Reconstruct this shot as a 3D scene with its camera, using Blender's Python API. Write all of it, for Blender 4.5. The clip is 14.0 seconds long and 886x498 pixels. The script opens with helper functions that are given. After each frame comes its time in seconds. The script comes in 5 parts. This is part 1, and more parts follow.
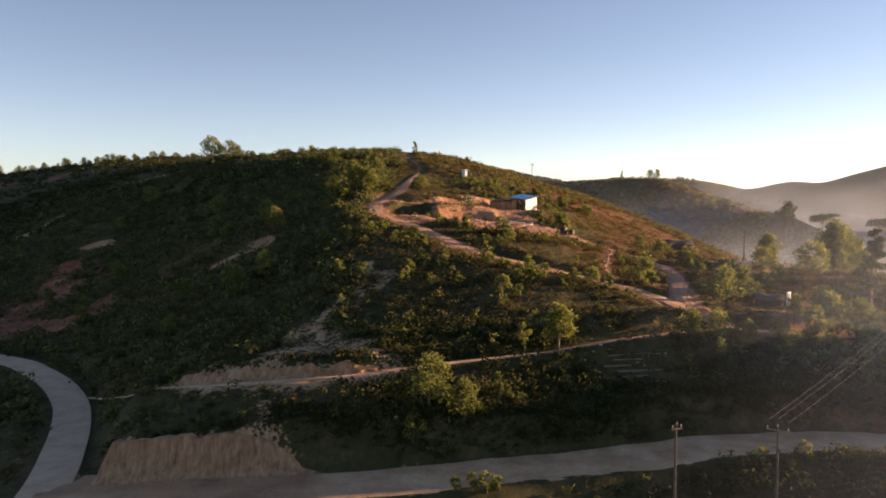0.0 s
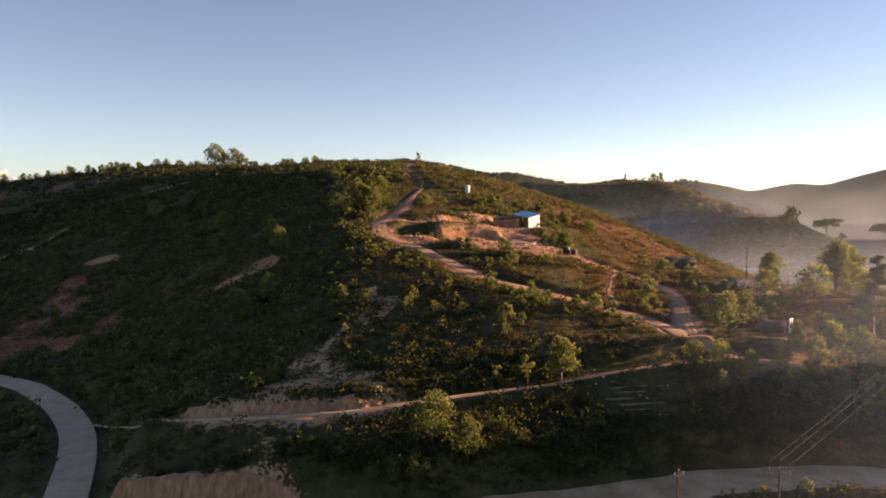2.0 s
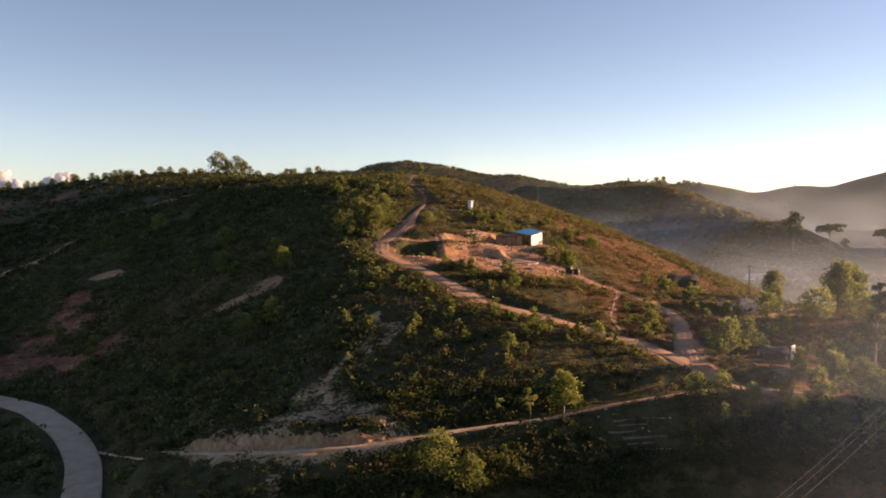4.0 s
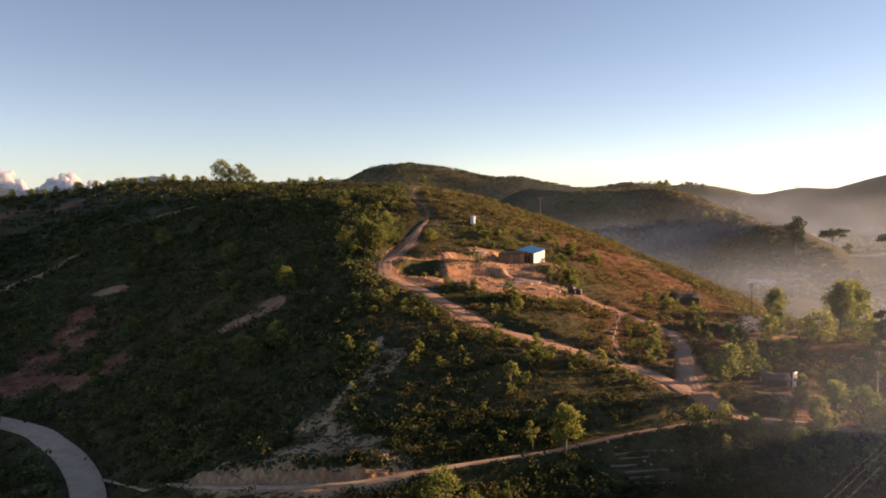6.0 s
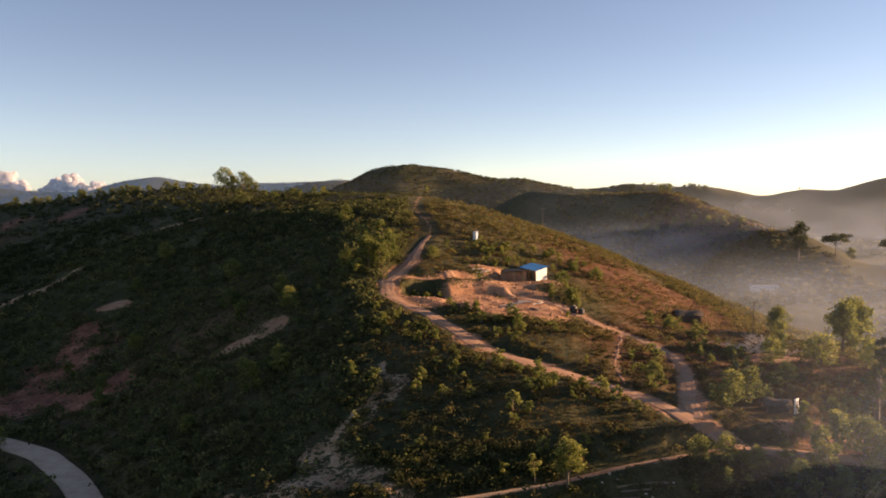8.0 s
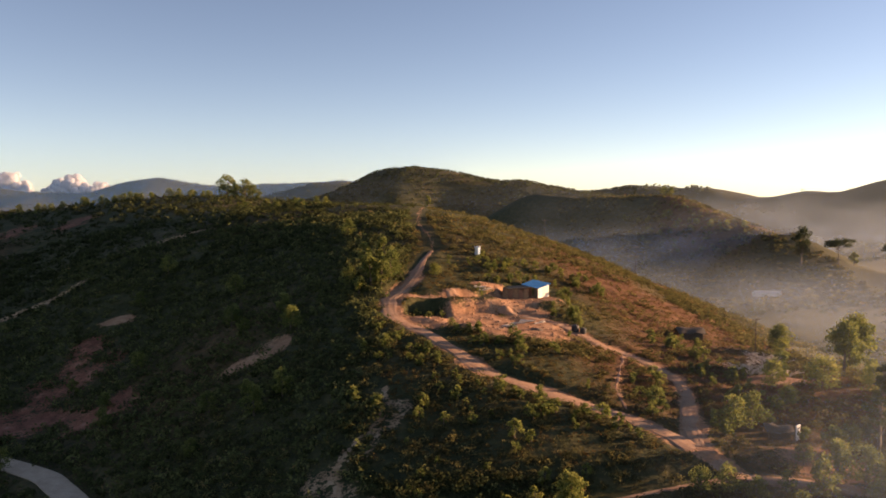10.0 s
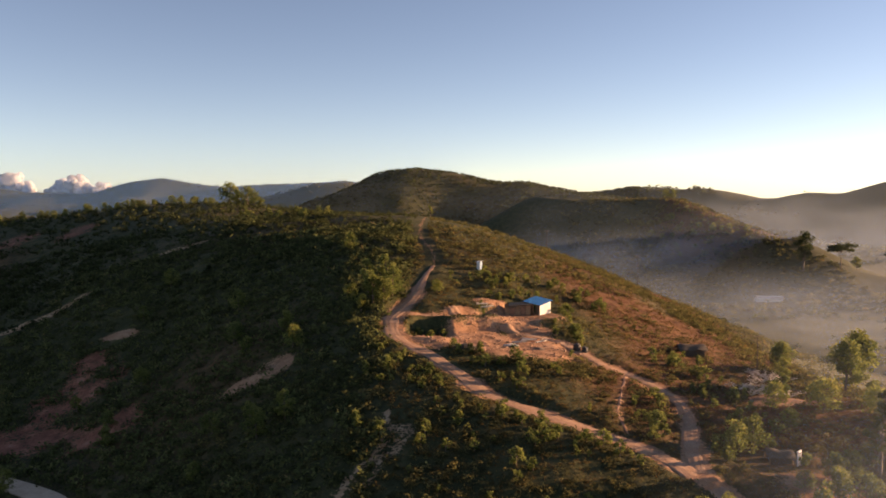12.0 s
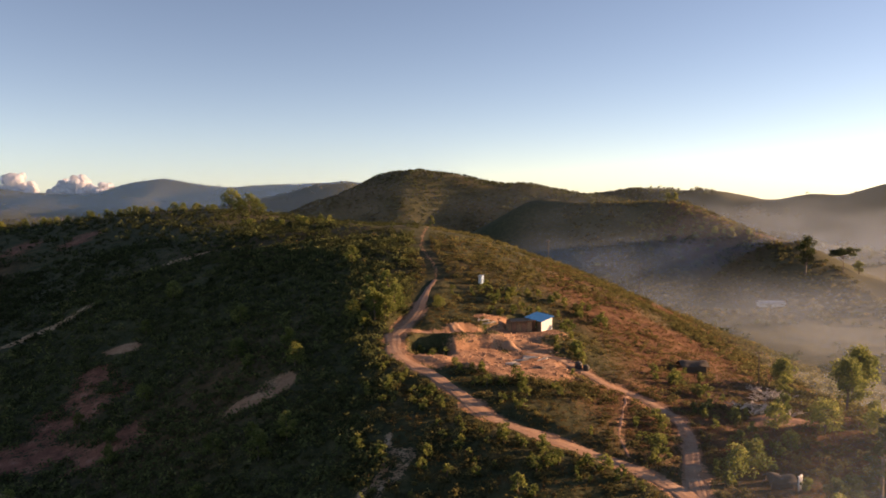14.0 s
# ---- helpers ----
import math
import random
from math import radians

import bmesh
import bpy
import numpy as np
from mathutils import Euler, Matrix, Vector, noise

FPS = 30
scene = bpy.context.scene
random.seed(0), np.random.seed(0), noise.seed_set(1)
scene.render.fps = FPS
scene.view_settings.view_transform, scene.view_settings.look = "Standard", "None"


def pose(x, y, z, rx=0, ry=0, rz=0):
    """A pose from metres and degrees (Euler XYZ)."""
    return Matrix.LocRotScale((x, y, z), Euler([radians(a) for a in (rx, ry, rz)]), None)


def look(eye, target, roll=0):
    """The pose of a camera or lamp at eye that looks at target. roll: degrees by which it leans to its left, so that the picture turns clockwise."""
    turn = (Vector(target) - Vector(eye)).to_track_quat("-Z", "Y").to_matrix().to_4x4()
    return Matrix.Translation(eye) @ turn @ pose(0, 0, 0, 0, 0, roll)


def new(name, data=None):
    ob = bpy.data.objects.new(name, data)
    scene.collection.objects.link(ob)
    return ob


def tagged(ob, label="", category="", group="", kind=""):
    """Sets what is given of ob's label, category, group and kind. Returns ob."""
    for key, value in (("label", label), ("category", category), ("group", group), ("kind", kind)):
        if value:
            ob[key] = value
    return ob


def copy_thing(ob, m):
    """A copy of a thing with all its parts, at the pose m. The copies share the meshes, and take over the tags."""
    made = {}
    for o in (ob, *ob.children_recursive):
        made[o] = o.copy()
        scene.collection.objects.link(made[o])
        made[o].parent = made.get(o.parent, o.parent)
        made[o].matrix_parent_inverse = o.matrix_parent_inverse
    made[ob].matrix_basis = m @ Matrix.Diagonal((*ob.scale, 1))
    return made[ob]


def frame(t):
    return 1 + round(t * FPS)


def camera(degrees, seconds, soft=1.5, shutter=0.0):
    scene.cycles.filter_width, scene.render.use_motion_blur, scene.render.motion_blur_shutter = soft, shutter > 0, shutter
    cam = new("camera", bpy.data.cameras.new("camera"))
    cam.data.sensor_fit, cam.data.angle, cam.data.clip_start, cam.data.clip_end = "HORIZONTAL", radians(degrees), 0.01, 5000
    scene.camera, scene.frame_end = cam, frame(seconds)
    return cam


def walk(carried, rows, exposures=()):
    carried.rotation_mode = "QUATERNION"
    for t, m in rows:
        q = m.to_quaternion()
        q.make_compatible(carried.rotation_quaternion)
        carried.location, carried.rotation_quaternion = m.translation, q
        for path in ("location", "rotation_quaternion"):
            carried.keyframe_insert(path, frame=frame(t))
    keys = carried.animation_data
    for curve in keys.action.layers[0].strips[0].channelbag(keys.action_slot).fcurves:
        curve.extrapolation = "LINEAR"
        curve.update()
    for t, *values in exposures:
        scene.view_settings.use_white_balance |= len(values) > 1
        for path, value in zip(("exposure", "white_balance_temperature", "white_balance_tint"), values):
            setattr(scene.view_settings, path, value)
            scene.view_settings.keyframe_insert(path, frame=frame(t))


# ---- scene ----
cam = camera(60.0, 14.0, soft=1.75)
EXPOSURE = 0.46
ROWS = [
    (0.0, 0.000, 0.000, 0.000, 0.000, -3.624, 0.021),
    (0.5, -0.007, -0.060, 0.839, 0.057, -3.624, 0.035),
    (1.0, -0.012, -0.118, 1.684, 0.114, -3.625, 0.048),
    (1.5, -0.016, -0.173, 2.534, 0.170, -3.625, 0.061),
    (2.0, -0.019, -0.226, 3.389, 0.224, -3.627, 0.075),
    (2.5, -0.021, -0.277, 4.249, 0.279, -3.628, 0.088),
    (3.0, -0.021, -0.326, 5.113, 0.332, -3.630, 0.101),
    (4.0, -0.018, -0.416, 6.850, 0.436, -3.636, 0.128),
    (5.5, -0.004, -0.535, 9.471, 0.587, -3.647, 0.168),
    (6.0, 0.003, -0.570, 10.346, 0.635, -3.652, 0.181),
    (6.5, 0.012, -0.602, 11.222, 0.683, -3.657, 0.195),
    (7.0, 0.022, -0.633, 12.097, 0.730, -3.663, 0.208),
    (7.5, 0.032, -0.661, 12.971, 0.776, -3.669, 0.221),
    (8.0, 0.045, -0.687, 13.844, 0.822, -3.675, 0.235),
    (9.0, 0.073, -0.732, 15.583, 0.910, -3.690, 0.261),
    (10.5, 0.125, -0.782, 18.166, 1.037, -3.714, 0.302),
    (11.0, 0.144, -0.795, 19.018, 1.078, -3.723, 0.315),
    (11.5, 0.165, -0.805, 19.865, 1.117, -3.733, 0.328),
    (12.0, 0.188, -0.812, 20.706, 1.157, -3.743, 0.342),
    (12.5, 0.211, -0.818, 21.540, 1.195, -3.753, 0.355),
    (13.0, 0.236, -0.821, 22.368, 1.232, -3.764, 0.368),
    (13.5, 0.262, -0.822, 23.188, 1.269, -3.775, 0.382),
    (14.0, 0.289, -0.821, 24.000, 1.305, -3.787, 0.395),
]
walk(cam, [(t, pose(x, y, z, 90 + pitch, roll, yaw)) for t, x, y, z, yaw, pitch, roll in ROWS], [(0.0, EXPOSURE + 0.10, 7900, 25), (7.0, EXPOSURE + 0.04, 7900, 25), (14.0, EXPOSURE - 0.02, 7900, 25)])

# ---- light: a low warm morning sun, ahead and to the right ----
SUN_EL, SUN_AZ = 9.0, 73.0          # degrees above the horizon; clockwise from +y
world = bpy.data.worlds.new("world")
scene.world = world
world.use_nodes = True
wn, wl = world.node_tree.nodes, world.node_tree.links
sky = wn.new("ShaderNodeTexSky")
sky.sky_type = "NISHITA"
sky.sun_disc = False
sky.sun_elevation, sky.sun_rotation = radians(SUN_EL), radians(SUN_AZ)
sky.altitude, sky.air_density, sky.dust_density, sky.ozone_density = 1500, 0.72, 0.3, 1.25
wn["Background"].inputs["Strength"].default_value = 0.15
wl.new(sky.outputs["Color"], wn["Background"].inputs["Color"])
sun = new("sun", bpy.data.lights.new("sun", "SUN"))
sun.data.energy, sun.data.angle, sun.data.color = 10.4, radians(0.6), (1.0, 0.69, 0.42)
to_sun = Vector((math.sin(radians(SUN_AZ)) * math.cos(radians(SUN_EL)),
                 math.cos(radians(SUN_AZ)) * math.cos(radians(SUN_EL)), math.sin(radians(SUN_EL))))
sun.matrix_world = look(to_sun * 300, (0, 0, 0))


# ---- materials ----
def material(name):
    m = bpy.data.materials.new(name)
    m.use_nodes = True
    return m, m.node_tree.nodes, m.node_tree.links, m.node_tree.nodes["Principled BSDF"]


def noise_at(n, l, scale, detail=5.0, rough=0.6, src=None):
    t = n.new("ShaderNodeTexNoise")
    t.inputs["Scale"].default_value, t.inputs["Detail"].default_value = scale, detail
    t.inputs["Roughness"].default_value = rough
    if src is not None:
        l.new(src, t.inputs["Vector"])
    return t.outputs["Fac"]


def ramp(n, l, fac, stops):
    r = n.new("ShaderNodeValToRGB")
    while len(r.color_ramp.elements) < len(stops):
        r.color_ramp.elements.new(0.5)
    for e, (p, c) in zip(r.color_ramp.elements, stops):
        e.position, e.color = p, (*c, 1)
    l.new(fac, r.inputs["Fac"])
    return r.outputs["Color"]


def blend(n, l, fac, a, b, kind="MIX"):
    x = n.new("ShaderNodeMix")
    x.data_type, x.blend_type = "RGBA", kind
    for sock, v in ((x.inputs[0], fac), (x.inputs[6], a), (x.inputs[7], b)):
        if isinstance(v, (int, float)):
            sock.default_value = v
        elif isinstance(v, tuple):
            sock.default_value = (*v, 1)
        else:
            l.new(v, sock)
    return x.outputs[2]


def maths(n, l, op, a, b):
    x = n.new("ShaderNodeMath")
    x.operation = op
    for sock, v in zip(x.inputs, (a, b)):
        if isinstance(v, (int, float)):
            sock.default_value = v
        else:
            l.new(v, sock)
    return x.outputs[0]


def bump(n, l, b, height, strength, distance):
    x = n.new("ShaderNodeBump")
    x.inputs["Strength"].default_value, x.inputs["Distance"].default_value = strength, distance
    l.new(height, x.inputs["Height"])
    l.new(x.outputs["Normal"], b.inputs["Normal"])


def attribute(n, name):
    a = n.new("ShaderNodeAttribute")
    a.attribute_name = name
    return a.outputs["Fac"]


def position(n):
    return n.new("ShaderNodeNewGeometry").outputs["Position"]


def mottled(name, stops, scale=2.0, rough=0.9, metal=0.0, grain=0.3, depth=0.02):
    """A plain surface with stains at two scales and fine relief."""
    m, n, l, b = material(name)
    p = position(n)
    a = noise_at(n, l, scale, 6, 0.65, p)
    c = ramp(n, l, a, stops)
    f = noise_at(n, l, scale * 9, 4, 0.6, p)
    c = blend(n, l, grain, c, ramp(n, l, f, [(0.3, (0.55, 0.55, 0.55)), (0.7, (1.3, 1.3, 1.3))]), "MULTIPLY")
    l.new(c, b.inputs["Base Color"])
    b.inputs["Roughness"].default_value, b.inputs["Metallic"].default_value = rough, metal
    bump(n, l, b, f, 0.5, depth)
    return m


def ground_material():
    m, n, l, b = material("ground")
    p = position(n)
    big = noise_at(n, l, 0.045, 5, 0.6, p)
    mid = noise_at(n, l, 0.35, 6, 0.65, p)
    fine = noise_at(n, l, 2.2, 6, 0.7, p)
    green = ramp(n, l, mid, [(0.3, (0.028, 0.034, 0.015)), (0.5, (0.055, 0.058, 0.025)), (0.72, (0.100, 0.084, 0.040))])
    dry = ramp(n, l, mid, [(0.3, (0.056, 0.027, 0.014)), (0.5, (0.112, 0.050, 0.024)), (0.7, (0.172, 0.092, 0.042))])
    soil = ramp(n, l, mid, [(0.25, (0.20, 0.108, 0.064)), (0.5, (0.35, 0.19, 0.112)), (0.75, (0.46, 0.285, 0.18))])
    pale = ramp(n, l, mid, [(0.25, (0.22, 0.12, 0.065)), (0.5, (0.40, 0.25, 0.145)), (0.75, (0.58, 0.42, 0.28))])
    red = ramp(n, l, mid, [(0.3, (0.12, 0.045, 0.03)), (0.6, (0.30, 0.12, 0.075)), (0.8, (0.42, 0.24, 0.18))])

    away = maths(n, l, "ABSOLUTE", maths(n, l, "SUBTRACT", noise_at(n, l, 0.9, 5, 0.65, p), 0.5), 0)
    vein = maths(n, l, "SUBTRACT", 0.4, maths(n, l, "MULTIPLY", away, 6.0))      # branching rills

    def mask(name, soft=0.35, rills=0.0):
        v = maths(n, l, "ADD", attribute(n, name), maths(n, l, "MULTIPLY", maths(n, l, "SUBTRACT", fine, 0.5), 1.5))
        v = maths(n, l, "ADD", v, maths(n, l, "MULTIPLY", maths(n, l, "MULTIPLY", vein, rills), maths(n, l, "MINIMUM", maths(n, l, "MULTIPLY", attribute(n, name), 2.2), 1.0))) if rills else v
        r = n.new("ShaderNodeMapRange")
        r.interpolation_type = "SMOOTHSTEP"
        r.inputs["From Min"].default_value, r.inputs["From Max"].default_value = 0.5 - soft / 2, 0.5 + soft / 2
        l.new(v, r.inputs["Value"])
        return r.outputs["Result"]
    c = blend(n, l, mask("dry", 0.6), green, dry)
    c = blend(n, l, mask("red", 0.35, 0.8), c, red)
    c = blend(n, l, mask("soil"), c, soil)
    c = blend(n, l, mask("pale", 0.3, 1.05), c, pale)
    c = blend(n, l, 0.5, c, ramp(n, l, fine, [(0.3, (0.5, 0.5, 0.5)), (0.7, (1.35, 1.35, 1.35))]), "MULTIPLY")
    l.new(c, b.inputs["Base Color"])
    b.inputs["Roughness"].default_value = 0.95
    b.inputs["Specular IOR Level"].default_value = 0.15
    h = maths(n, l, "ADD", maths(n, l, "MULTIPLY", mid, 1.0), maths(n, l, "MULTIPLY", fine, 0.25))
    bump(n, l, b, h, 0.7, 0.5)
    return m


def leaf_material(name, stops, through_light=0.35):
    """Leaves: matt, letting some light through; each leaf and plant has its own tint, which also carries painted light.
    """
    m, n, l, b = material(name)
    g = n.new("ShaderNodeNewGeometry")
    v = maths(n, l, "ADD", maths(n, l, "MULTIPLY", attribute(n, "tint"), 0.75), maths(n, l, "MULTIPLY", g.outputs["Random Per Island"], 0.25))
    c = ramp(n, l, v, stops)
    o = n.new("ShaderNodeObjectInfo")
    c = blend(n, l, 1.0, c, ramp(n, l, o.outputs["Random"], [(0.0, (0.75, 0.8, 0.75)), (1.0, (1.2, 1.15, 1.0))]), "MULTIPLY")
    d, t, x = n.new("ShaderNodeBsdfDiffuse"), n.new("ShaderNodeBsdfTranslucent"), n.new("ShaderNodeMixShader")
    l.new(c, d.inputs["Color"])
    l.new(c, t.inputs["Color"])
    x.inputs[0].default_value = through_light
    l.new(d.outputs[0], x.inputs[1])
    l.new(t.outputs[0], x.inputs[2])
    l.new(x.outputs[0], n["Material Output"].inputs["Surface"])
    n.remove(b)
    return m


GROUND = ground_material()
LEAF = leaf_material("leaf", [(0.0, (0.045, 0.07, 0.026)), (0.4, (0.135, 0.165, 0.058)), (0.7, (0.24, 0.255, 0.092)), (1.0, (0.36, 0.335, 0.135))], 0.55)
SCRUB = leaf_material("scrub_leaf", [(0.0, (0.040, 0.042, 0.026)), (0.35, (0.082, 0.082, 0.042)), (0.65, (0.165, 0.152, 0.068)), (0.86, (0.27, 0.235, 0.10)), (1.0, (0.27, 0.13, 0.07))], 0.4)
# greener copy of the scrub leaf, with shade put into its darker tones
SHADE_SCRUB = leaf_material("shade_scrub_leaf", [(0.0, (0.028, 0.034, 0.019)), (0.35, (0.062, 0.072, 0.035)), (0.65, (0.105, 0.122, 0.054)), (0.9, (0.16, 0.175, 0.078)), (1.0, (0.21, 0.15, 0.08))], 0.4)
NEEDLE = leaf_material("needle", [(0.0, (0.035, 0.05, 0.026)), (0.6, (0.08, 0.098, 0.044)), (1.0, (0.14, 0.14, 0.065))], 0.35)
STRAW = leaf_material("dry_grass", [(0.0, (0.085, 0.048, 0.022)), (0.5, (0.155, 0.098, 0.042)), (1.0, (0.25, 0.205, 0.085))], 0.3)
BARK = mottled("bark", [(0.3, (0.07, 0.05, 0.035)), (0.7, (0.19, 0.15, 0.11))], 6)
TRACK = mottled("track_soil", [(0.25, (0.23, 0.125, 0.075)), (0.5, (0.345, 0.20, 0.125)), (0.75, (0.44, 0.285, 0.19))], 0.5, 0.95, 0, 0.45, 0.08)
def road_material():
    """Pale trodden dust, with brown soil where the attribute says and in worn patches."""
    m, n, l, b = material("pale_dust")
    p = position(n)
    a, f, w = noise_at(n, l, 0.3, 6, 0.65, p), noise_at(n, l, 3.0, 5, 0.65, p), noise_at(n, l, 0.13, 4, 0.6, p)
    dust = ramp(n, l, a, [(0.25, (0.30, 0.17, 0.095)), (0.5, (0.50, 0.33, 0.20)), (0.75, (0.64, 0.47, 0.32))])
    brown = ramp(n, l, a, [(0.25, (0.24, 0.13, 0.07)), (0.5, (0.38, 0.22, 0.125)), (0.75, (0.48, 0.30, 0.18))])
    v = maths(n, l, "ADD", attribute(n, "soil"), maths(n, l, "MULTIPLY", maths(n, l, "SUBTRACT", w, 0.5), 3.0))
    v = maths(n, l, "ADD", v, maths(n, l, "MULTIPLY", maths(n, l, "SUBTRACT", f, 0.5), 0.7))
    k = n.new("ShaderNodeMapRange")
    k.inputs["From Min"].default_value, k.inputs["From Max"].default_value = 0.3, 0.75
    l.new(v, k.inputs["Value"])
    c = blend(n, l, k.outputs["Result"], dust, brown)
    c = blend(n, l, 0.4, c, ramp(n, l, f, [(0.3, (0.55, 0.55, 0.55)), (0.7, (1.3, 1.3, 1.3))]), "MULTIPLY")
    l.new(c, b.inputs["Base Color"])
    b.inputs["Roughness"].default_value = 0.95
    bump(n, l, b, f, 0.5, 0.06)
    return m


PALE_TRACK = road_material()
CONCRETE = mottled("concrete", [(0.25, (0.38, 0.27, 0.18)), (0.5, (0.49, 0.36, 0.25)), (0.75, (0.57, 0.435, 0.31))], 0.5, 0.85, 0, 0.3, 0.01)

# ---- landform ----
RIDGE_MOUNDS = [(-110, 350, 40.9, 95), (-230, 360, 19.5, 90), (-10, 250, 6.2, 75), (-60, 270, 8.4, 70), (20, 190, 25.2, 55), (60, 210, 3.5, 50), (-40, 190, 10.8, 48), (-90, 215, 5.7, 50), (-140, 270, -1.3, 60), (-310, 400, 22.2, 90), (-30, 400, 9.2, 80), (0, 285, 3.0, 45), (-75, 250, 3.2, 35), (-60, 330, -0.8, 45), (20, 250, 12.0, 40), (45, 190, -0.3, 30), (-170, 350, 0.2, 50), (70, 180, 1.7, 28), (-15, 225, -2.5, 30), (-200, 320, -4.6, 40), (30, 225, -6.9, 28), (-30, 310, 1.8, 35)]
SPUR_MOUNDS = [(-110, 160, 4.9, 50), (-5, 160, -0.2, 34), (-30, 135, 14.0, 32), (25, 140, -1.6, 34), (55, 150, 2.1, 36), (0, 112, 8.0, 26), (30, 108, 2.5, 26), (-30, 98, 1.4, 24), (-58, 115, -6.7, 30), (55, 95, 1.2, 24), (85, 110, 18.7, 34), (110, 190, 3.5, 60), (150, 320, -5.9, 90), (-60, 150, -7.9, 32), (85, 160, -9.0, 34)]
# the mound at (75, 84.5) lies out of view, added to shade the road
FOOT_MOUNDS = [(0, 82, 4.6, 17), (26, 84, 4.6, 17), (-20, 78, 3.1, 16), (-60, 75, 1.8, 28), (10, 60, 1.1, 16), (-15, 60, 4.7, 14), (-40, 62, -0.4, 18), (40, 65, 1.5, 18), (0, 15, 4.6, 60), (-105, 80, 10.1, 45), (75, 84.5, 11.0, 5.5), (-100, 20, 4.0, 70), (100, 20, 6.1, 70)]
FLOOR = -40.0
# far ridges: crest line and half width
DARK_HILL = [(-394, 1380, -26), (-319, 1370, -5), (-256, 1360, 11), (-212, 1340, 25), (-161, 1325, 46), (-120, 1310, 64), (-66, 1300, 74), (-14, 1290, 67), (33, 1280, 58), (80, 1270, 51), (107, 1260, 52), (166, 1220, 35), (203, 1180, 26), (238, 1140, 16), (273, 1080, -0)]
RIGHT_RIDGE = [(141, 1420, 25), (241, 1400, 32), (290, 1390, 34), (358, 1380, 41), (380, 1350, 33), (403, 1300, 38), (453, 1280, 29), (487, 1250, 19), (503, 1180, 19), (509, 1120, 24), (540, 1100, 22), (584, 1080, 39), (627, 1050, 53), (711, 1000, 66)]
CONE_HILL = [(85, 800, 21), (131, 760, 16), (153, 730, 15), (163, 712, 15), (189, 690, 17), (197, 665, 11), (204, 640, 4), (213, 600, -3), (221, 565, -6), (229, 535, -8), (232, 508, -15), (240, 492, -21), (261, 478, -29)]
BLUE_MOUNTAINS = [(-2900, 3300, 95), (-1999, 3300, 79), (-1850, 3300, 59), (-1578, 3300, 49), (-1428, 3300, 102), (-1279, 3300, 115), (-985, 3300, 79), (-813, 3200, 84), (-436, 2900, 89), (-276, 2800, 69), (0, 2800, 30)]
MIDDLE_RANGE = [(-650, 2200, 10), (-477, 2200, 48), (-412, 2200, 67), (-314, 2200, 73), (-217, 2200, 56), (-60, 2200, 10)]
FAR_RIDGES = [(DARK_HILL, 230), (RIGHT_RIDGE, 170), (CONE_HILL, 62), (BLUE_MOUNTAINS, 420), (MIDDLE_RANGE, 260)]
# tracks and roads: centre line with level
TRAIL = [(-10.4, 247.3, 14.9), (-10.5, 216.6, 13.3), (-10.0, 199.8, 11.6), (-7.8, 186.5, 9.7), (-5.4, 176.3, 7.4), (-5.5, 169.1, 5.9), (-6.8, 162.4, 4.6), (-7.6, 155.6, 3.3), (-8.6, 147.0, 1.7), (-10.6, 139.5, 0.2), (-12.0, 134.5, -0.7), (-10.3, 126.7, -2.4), (-4.6, 120.0, -3.9), (0.1, 113.0, -5.6), (4.1, 107.4, -7.1), (10.6, 103.0, -8.4), (18.0, 98.6, -9.9), (23.4, 95.2, -11.0), (26.8, 91.7, -12.0), (29.1, 88.6, -12.9), (32.5, 85.2, -14.2), (38.9, 85.4, -15.0), (45, 85, -15.6)]
SIDE_TRACK = [(12, 136, -3.6), (18.6, 133.4, -4.9), (24.3, 126.5, -7.2), (27.7, 124.6, -8.2), (31.2, 120.1, -9.3), (33.4, 115.2, -10.2), (32.7, 106.6, -10.9), (30.4, 98.1, -11.5), (29.0, 90.5, -12.5)]
FOOTPATH = [(27.4, 123.2, -8.4), (24.3, 112.7, -9.0), (22.3, 105.0, -9.6), (22.5, 99.5, -10.1)]
LANE = [(-29.2, 77.0, -19.0), (-20.7, 72.3, -17.5), (-12.7, 70.2, -16.5), (-7.6, 70.6, -16.2), (-3.2, 72.0, -15.9), (0.9, 73.6, -15.7), (10.0, 76.4, -15.3), (15.6, 78.7, -14.8), (20.1, 80.4, -14.5), (25.5, 82.5, -14.3), (32, 84.6, -14.4), (45.1, 84.6, -16.0), (56, 83, -17.0)]
ROAD = [(-32.5, 63.5, -24.0), (-25.0, 59.6, -22.9), (-16.6, 58.4, -22.4), (-9.7, 58.8, -22.3), (-3.8, 60.0, -22.3), (1.7, 61.5, -22.3), (7.9, 63.3, -22.3), (12.8, 64.1, -22.1), (18.0, 65.5, -22.0), (23.6, 67.5, -22.0), (29.1, 68.6, -22.0), (34.5, 69.1, -22.0), (40.3, 68.6, -22.0), (52, 66, -22.2), (75, 58, -23)]
LEFT_ROAD = [(-90, 122, -23.4), (-75, 117, -23.4), (-62.5, 110.5, -23.5), (-56.9, 105.4, -23.5), (-49.8, 97.6, -23.6), (-43.7, 88.7, -23.8), (-39.6, 80.3, -24.0), (-36.4, 72.3, -23.9), (-33.8, 65.0, -23.9), (-32.4, 59, -24.3), (-30.4, 50, -25.2), (-27, 38, -26.5)]


